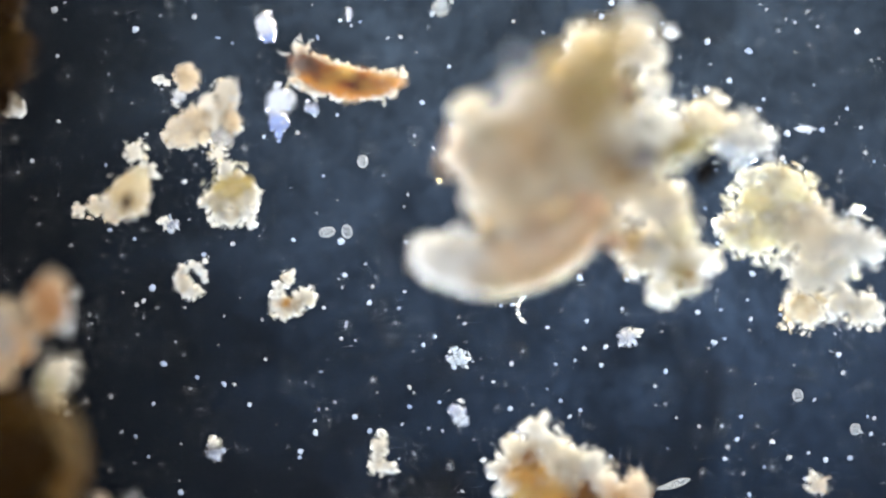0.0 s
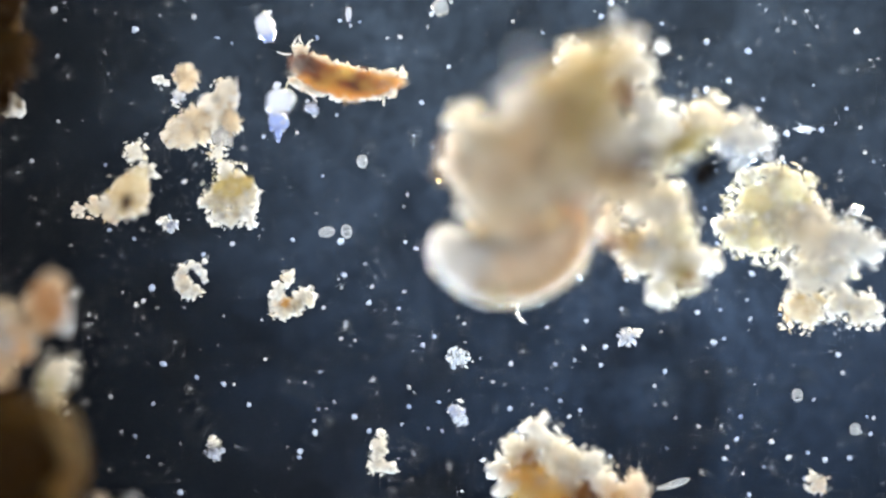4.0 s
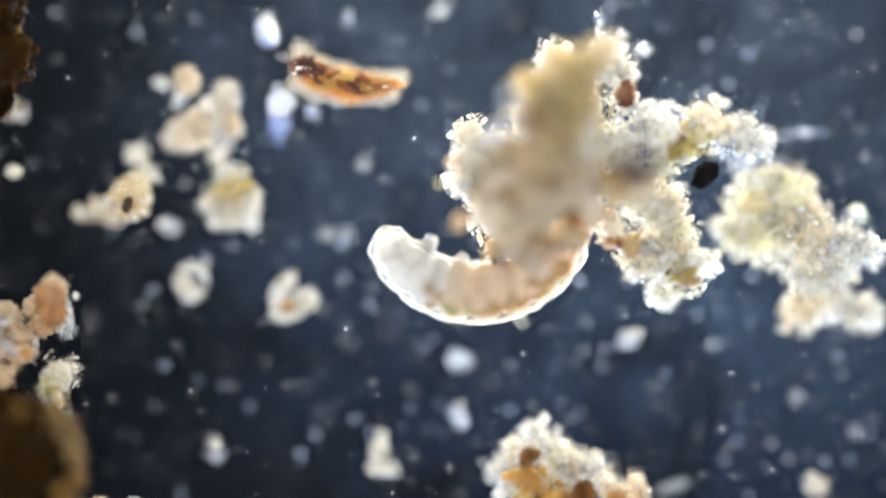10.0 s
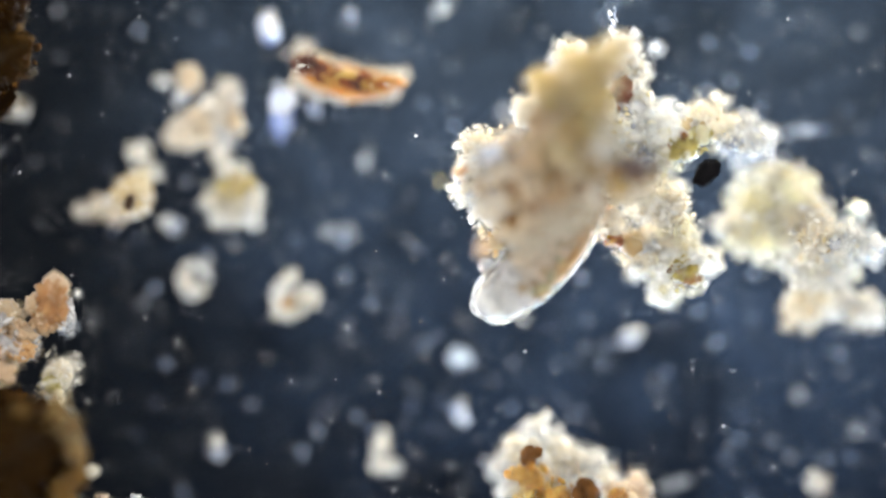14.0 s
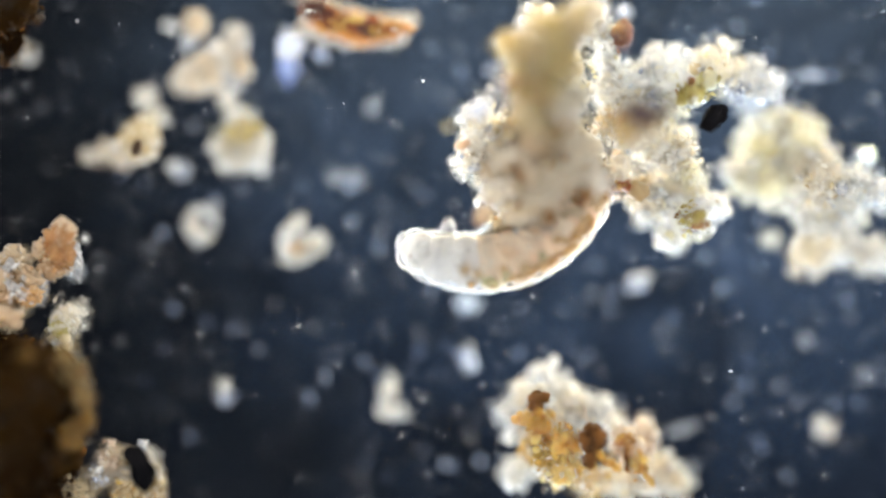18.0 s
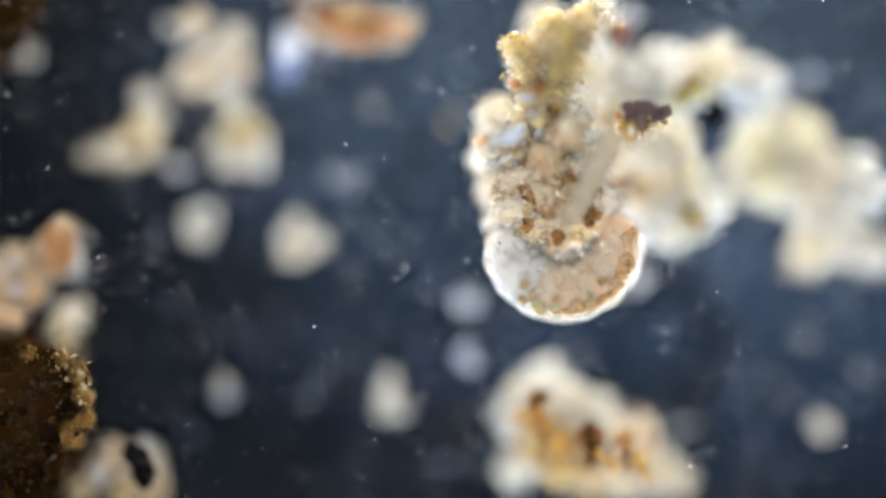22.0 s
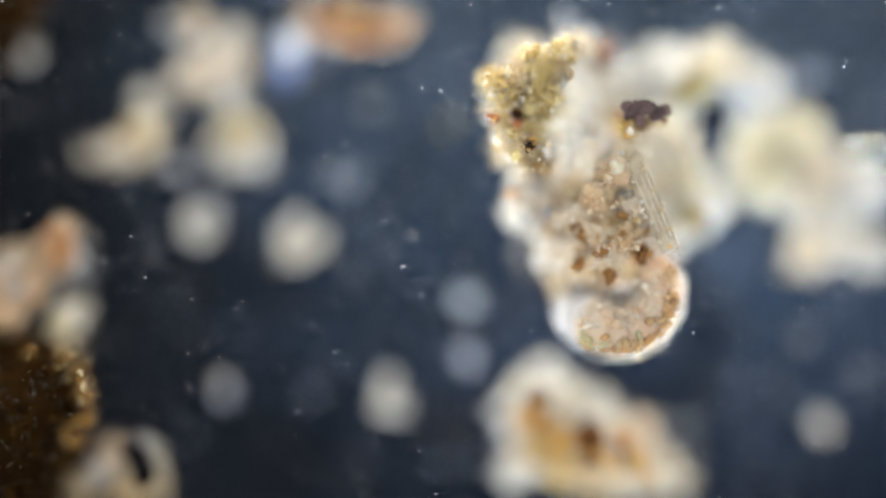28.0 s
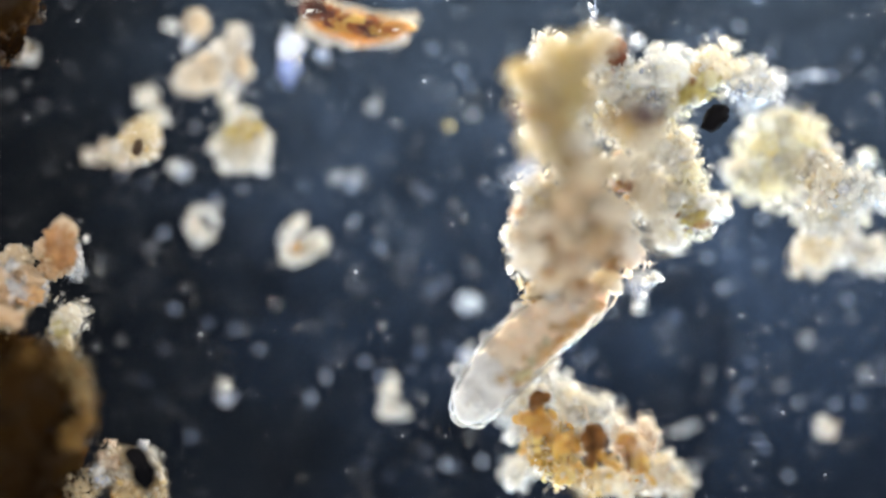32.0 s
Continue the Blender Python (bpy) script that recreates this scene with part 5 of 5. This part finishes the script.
def motions():
    walk(bear, raised([
        (0, spot(1050, 370, 0, 0, 0, 195)), (0.5, spot(1035, 370, 0, 0, 0, 189)), (1, spot(1035, 400, 0, 0, 0, 172)), (1.5, spot(1015, 380, 0, 0, 0, 169)),
        (2, spot(1000, 400, 0, 0, 0, 171)), (2.5, spot(1010, 400, 0, 0, 0, 180)), (3, spot(1010, 410, 0, 0, 0, 186)), (3.5, spot(1010, 400, 0, 0, 0, 185)),
        (5.5, spot(1030, 380, 0, 0, 0, 223)), (6, spot(1020, 370, 0, 0, 0, 216)), (6.5, spot(1010, 370, 0, 0, 0, 221)), (7, spot(1030, 370, 0, 0, 0, 225)),
        (7.5, spot(1000, 380, 0, 0, 0, 223)), (8, spot(1000, 370, 0, 0, 0, 232)), (8.5, spot(1010, 390, 0, 0, 0, 207)), (9, spot(1020, 390, 0, 0, 0, 201)),
        (9.5, spot(1015, 385, 0, 0, 0, 184)), (10, spot(1015, 400, 0, 0, 0, 185)), (10.5, spot(1020, 400, 0, 0, 0, 184)),
        (11, spot(1045, 420, 0, 0, 0, 215)), (11.5, spot(1060, 430, 0, 0, 0, 200)), (12, spot(1060, 440, 0, 0, 0, 190)),
        (12.5, spot(1075, 430, 0, 0, 0, 191)), (13, spot(1050, 420, 0, 0, 0, 177)), (13.5, spot(1030, 390, 0, 0, 0, 198)),
        (14, spot(1030, 370, 0, 0, 0, 226)), (14.5, spot(1070, 380, 0, 0, 0, 238)), (16.5, spot(1050, 390, 0, 0, 0, 238)),
        (17, spot(1050, 443, 0, 0, 0, 202)), (17.5, spot(1032, 437, 0, 0, 0, 200)), (18, spot(1037, 427, 0, 0, 0, 199)),
        (18.5, spot(1027, 427, 0, 0, 0, 188)), (19, spot(1052, 437, 0, 0, 0, 208)), (19.5, spot(1057, 447, 0, 0, 0, 225)),
        (20, spot(1062, 467, 0, 0, 0, 207)), (20.5, spot(1062, 467, 0, 0, 0, 190)), (21, spot(1067, 477, 0, 0, 0, 196)),
        (21.5, spot(1067, 467, 0, 0, 0, 218)), (22, spot(1082, 507, 0, 0, 0, 186)), (22.5, spot(1052, 497, 0, 0, 0, 168)),
        (23, spot(1052, 497, 0, 0, 0, 174)), (23.5, spot(1047, 517, 0, 0, 0, 178)), (24, spot(1077, 537, 0, 0, 0, 174)),
        (24.5, spot(1072, 552, 0, 0, 0, 177)), (25, spot(1062, 557, 0, 0, 0, 193)), (25.5, spot(1077, 557, 0, 0, 0, 195)),
        (27.5, spot(1114, 577, 0, 0, 0, 184)), (28, spot(1151, 582, 0, 0, 0, 181)), (28.5, spot(1160, 590, 0, 0, 0, 183)),
        (29, spot(1157, 587, 0, 0, 0, 185)), (29.5, spot(1137, 597, 0, 0, 0, 173)), (30, spot(1127, 587, 0, 0, 0, 173)),
        (30.5, spot(1107, 587, 0, 0, 0, 171)), (31, spot(1097, 597, 0, 0, 0, 194)), (31.5, spot(1077, 597, 0, 0, 0, 216)),
        (32, spot(1037, 617, 0, 0, 0, 223))], 1))
    for k, ob in enumerate(rings):
        u = (k + 0.35) / (RINGS - 0.3)
        rows = []
        for t, chord, rise in CURL_EARLY + CURL_MIDDLE + CURL_LATE:
            # when it dives into the debris, the head end is tucked under the body
            under = float(np.interp(t, (26, 27.5, 28.2, 29), (0, 1, 1, 0))) * max(0.0, u - 0.66)
            # just before, it rears up towards the light
            rear = float(np.interp(t, (24.3, 25, 25.5, 26.5), (0, 1, 1, 0))) * max(0.0, u - 0.5)
            x, y, a = arc(chord, rise, u - 0.8 * under)
            rows.append((t, pose(x * UM, y * UM, (50 - 160 * under + 110 * rear) * UM, 0, 0, a)))
        walk(ob, rows)
    walk(column, [
        (0, spot(1068, 152)), (1, spot(1056, 174)), (3.5, spot(1050, 180)), (5.5, spot(1068, 162)), (7, spot(1072, 148)), (7.5, spot(1066, 160)), (8, spot(1046, 174)), (9, spot(1015, 175)), (13, spot(1040, 180)), (14.5, spot(1040, 178)),
        (16.5, spot(1005, 195)), (18, spot(970, 210)), (19, spot(955, 215)), (21.5, spot(980, 215)), (23, spot(985, 215)), (25, spot(970, 230)), (27.5, spot(945, 272)), (28, spot(945, 275)), (29, spot(955, 272)), (29.5, spot(962, 276)), (30, spot(965, 283)), (30.5, spot(944, 307)), (31, spot(946, 310)), (32, spot(990, 262))])
    walk(red_scrap, [
        (0, spot(1105, 172)), (9, spot(1108, 172)), (14, spot(1100, 168)), (19, spot(1084, 165)), (24, spot(1079, 174)), (27.5, spot(1055, 202)), (29, spot(1062, 205)), (30, spot(1066, 210)), (30.5, spot(1024, 242)), (31, spot(1028, 246)), (32, spot(1074, 198))])
    walk(mass, raised([
        (0, spot(940, 285)), (3.5, spot(930, 300)), (5.5, spot(935, 300)), (6.5, spot(940, 310)), (7.5, spot(930, 310)), (9, spot(935, 315)), (11, spot(955, 335)), (12, spot(955, 350)), (13, spot(950, 345)), (13.5, spot(948, 325)), (14.5, spot(946, 312)),
        (16.5, spot(938, 325)), (17, spot(942, 365)), (18, spot(945, 382)), (19, spot(945, 400)), (21.5, spot(965, 420)), (23, spot(955, 430)), (24, spot(975, 455)), (25.5, spot(985, 475)), (27.5, spot(1045, 480)), (28, spot(1055, 490)),
        (29, spot(1050, 500)), (30, spot(1035, 505)), (31, spot(1020, 500)), (32, spot(1000, 500))], 2))
    walk(chips, raised([
        (0, spot(830, 240)), (3.5, spot(822, 255)), (5.5, spot(825, 258)), (7.5, spot(822, 268)), (9, spot(826, 272)), (13, spot(838, 298)), (16.5, spot(835, 318)), (18, spot(830, 350)), (19, spot(832, 360)), (21.5, spot(858, 345)), (23, spot(868, 345)),
        (25.5, spot(868, 362)), (27.5, spot(915, 430)), (28, spot(922, 440)), (30, spot(940, 462)), (32, spot(925, 468))], 2))
    walk(stones, raised([
        (0, spot(885, 175)), (7, spot(905, 165)), (8, spot(890, 195)), (9, spot(872, 215)), (12, spot(872, 262)), (14.5, spot(860, 270)), (17.3, spot(832, 275)), (19, spot(830, 330)), (20, spot(838, 352)), (22, spot(890, 340)), (24, spot(890, 400)),
        (25.5, spot(895, 405)), (27.5, spot(932, 430, -55)), (28.3, spot(936, 440, -50)), (29, spot(935, 452, -20)), (30, spot(935, 450)), (32, spot(912, 400))], 2))
    walk(tube, [
        (0, spot(960, 330, 96, 0, 0, 20)), (6, spot(945, 345, 96, 0, 0, 28)), (7.5, spot(935, 350, 96, 0, 0, 31)), (10, spot(960, 370, 96, 0, 0, 30)), (13, spot(985, 400, 126, 0, 0, 30)), (17, spot(985, 421, 126, 0, 0, 35)),
        (19, spot(961, 414, 126, 0, 0, 45)), (19.5, spot(989, 449, 112, 0, 0, 60)), (21, spot(1037, 447, 112, 0, 0, 72)), (21.5, spot(1034, 436, 112, 0, 0, 62)), (22.5, spot(1043, 400, 112, 0, 0, 66)), (24, spot(1097, 427, 112, 0, 0, 90)),
        (25, spot(1075, 455, 108, 0, 0, 95)), (28, spot(1142, 462, 106, 0, 0, 113)), (29, spot(1144, 447, 106, 0, 0, 106)), (30, spot(1140, 450, 106, 0, 0, 104)), (32, spot(1135, 450, 106, 0, 0, 104))])
    walk(cells[0], [(0, spot(560, -80, 30)), (1, spot(600, 90, 50)), (1.5, spot(633, 253, 60)), (2, spot(699, 333, 110)), (3, spot(780, 370, 100)), (6, spot(900, 330, 60)), (32, spot(920, 330, 50))])
    walk(cells[1], [(0, spot(-120, 60, 11)), (8.5, spot(-110, 90, 11)), (9.2, spot(-70, 150, 50)), (9.6, spot(-30, 230, 60)), (10, spot(28, 300, 70)), (10.5, spot(60, 408, 60)), (11, spot(48, 530, 80)), (12, spot(80, 660, 100)), (13.5, spot(172, 806, 70)),
                    (14.5, spot(150, 860, 80)), (17, spot(140, 1080, 40)), (18, spot(140, 1110, 11)), (32, spot(140, 1120, 11))])
    walk(cells[2], [(0, spot(1480, 1120, 14)), (15.5, spot(1450, 1090, 14)), (17, spot(1446, 980, 50)), (17.5, spot(1443, 897, 60)), (18, spot(1350, 520, 100)), (19, spot(1387, 657, 165)), (19.5, spot(1535, 668, 160)), (20.5, spot(1720, 660, 120)), (22, spot(1750, 650, 14)), (32, spot(1760, 640, 14))])

    walk(amber, [(0, spot(800, 290, 92)), (6, spot(790, 300, 92)), (8, spot(772, 308, 92)), (8.5, spot(784, 388, 92)), (9, spot(808, 398, 92)), (10, spot(818, 388, 92)), (11, spot(842, 385, 84)), (12, spot(856, 405, 70)), (13, spot(860, 428, 104)), (14.5, spot(856, 440, 100)), (16.5, spot(855, 480, 92)), (17, spot(860, 502, 92)), (18, spot(842, 478, 92)), (20, spot(900, 440, 60)), (24, spot(945, 470, 50)), (28, spot(1030, 500, 40)), (32, spot(990, 510, 40))])
    walk(scrap, [(0, spot(1142, 440)), (20, spot(1142, 450)), (24.5, spot(1135, 561)), (27.5, spot(1153, 600)), (29, spot(1180, 613)), (30, spot(1195, 597)), (30.5, spot(1201, 625)), (31, spot(1197, 630)), (31.5, spot(1185, 607)), (32, spot(1132, 597))])


motions()
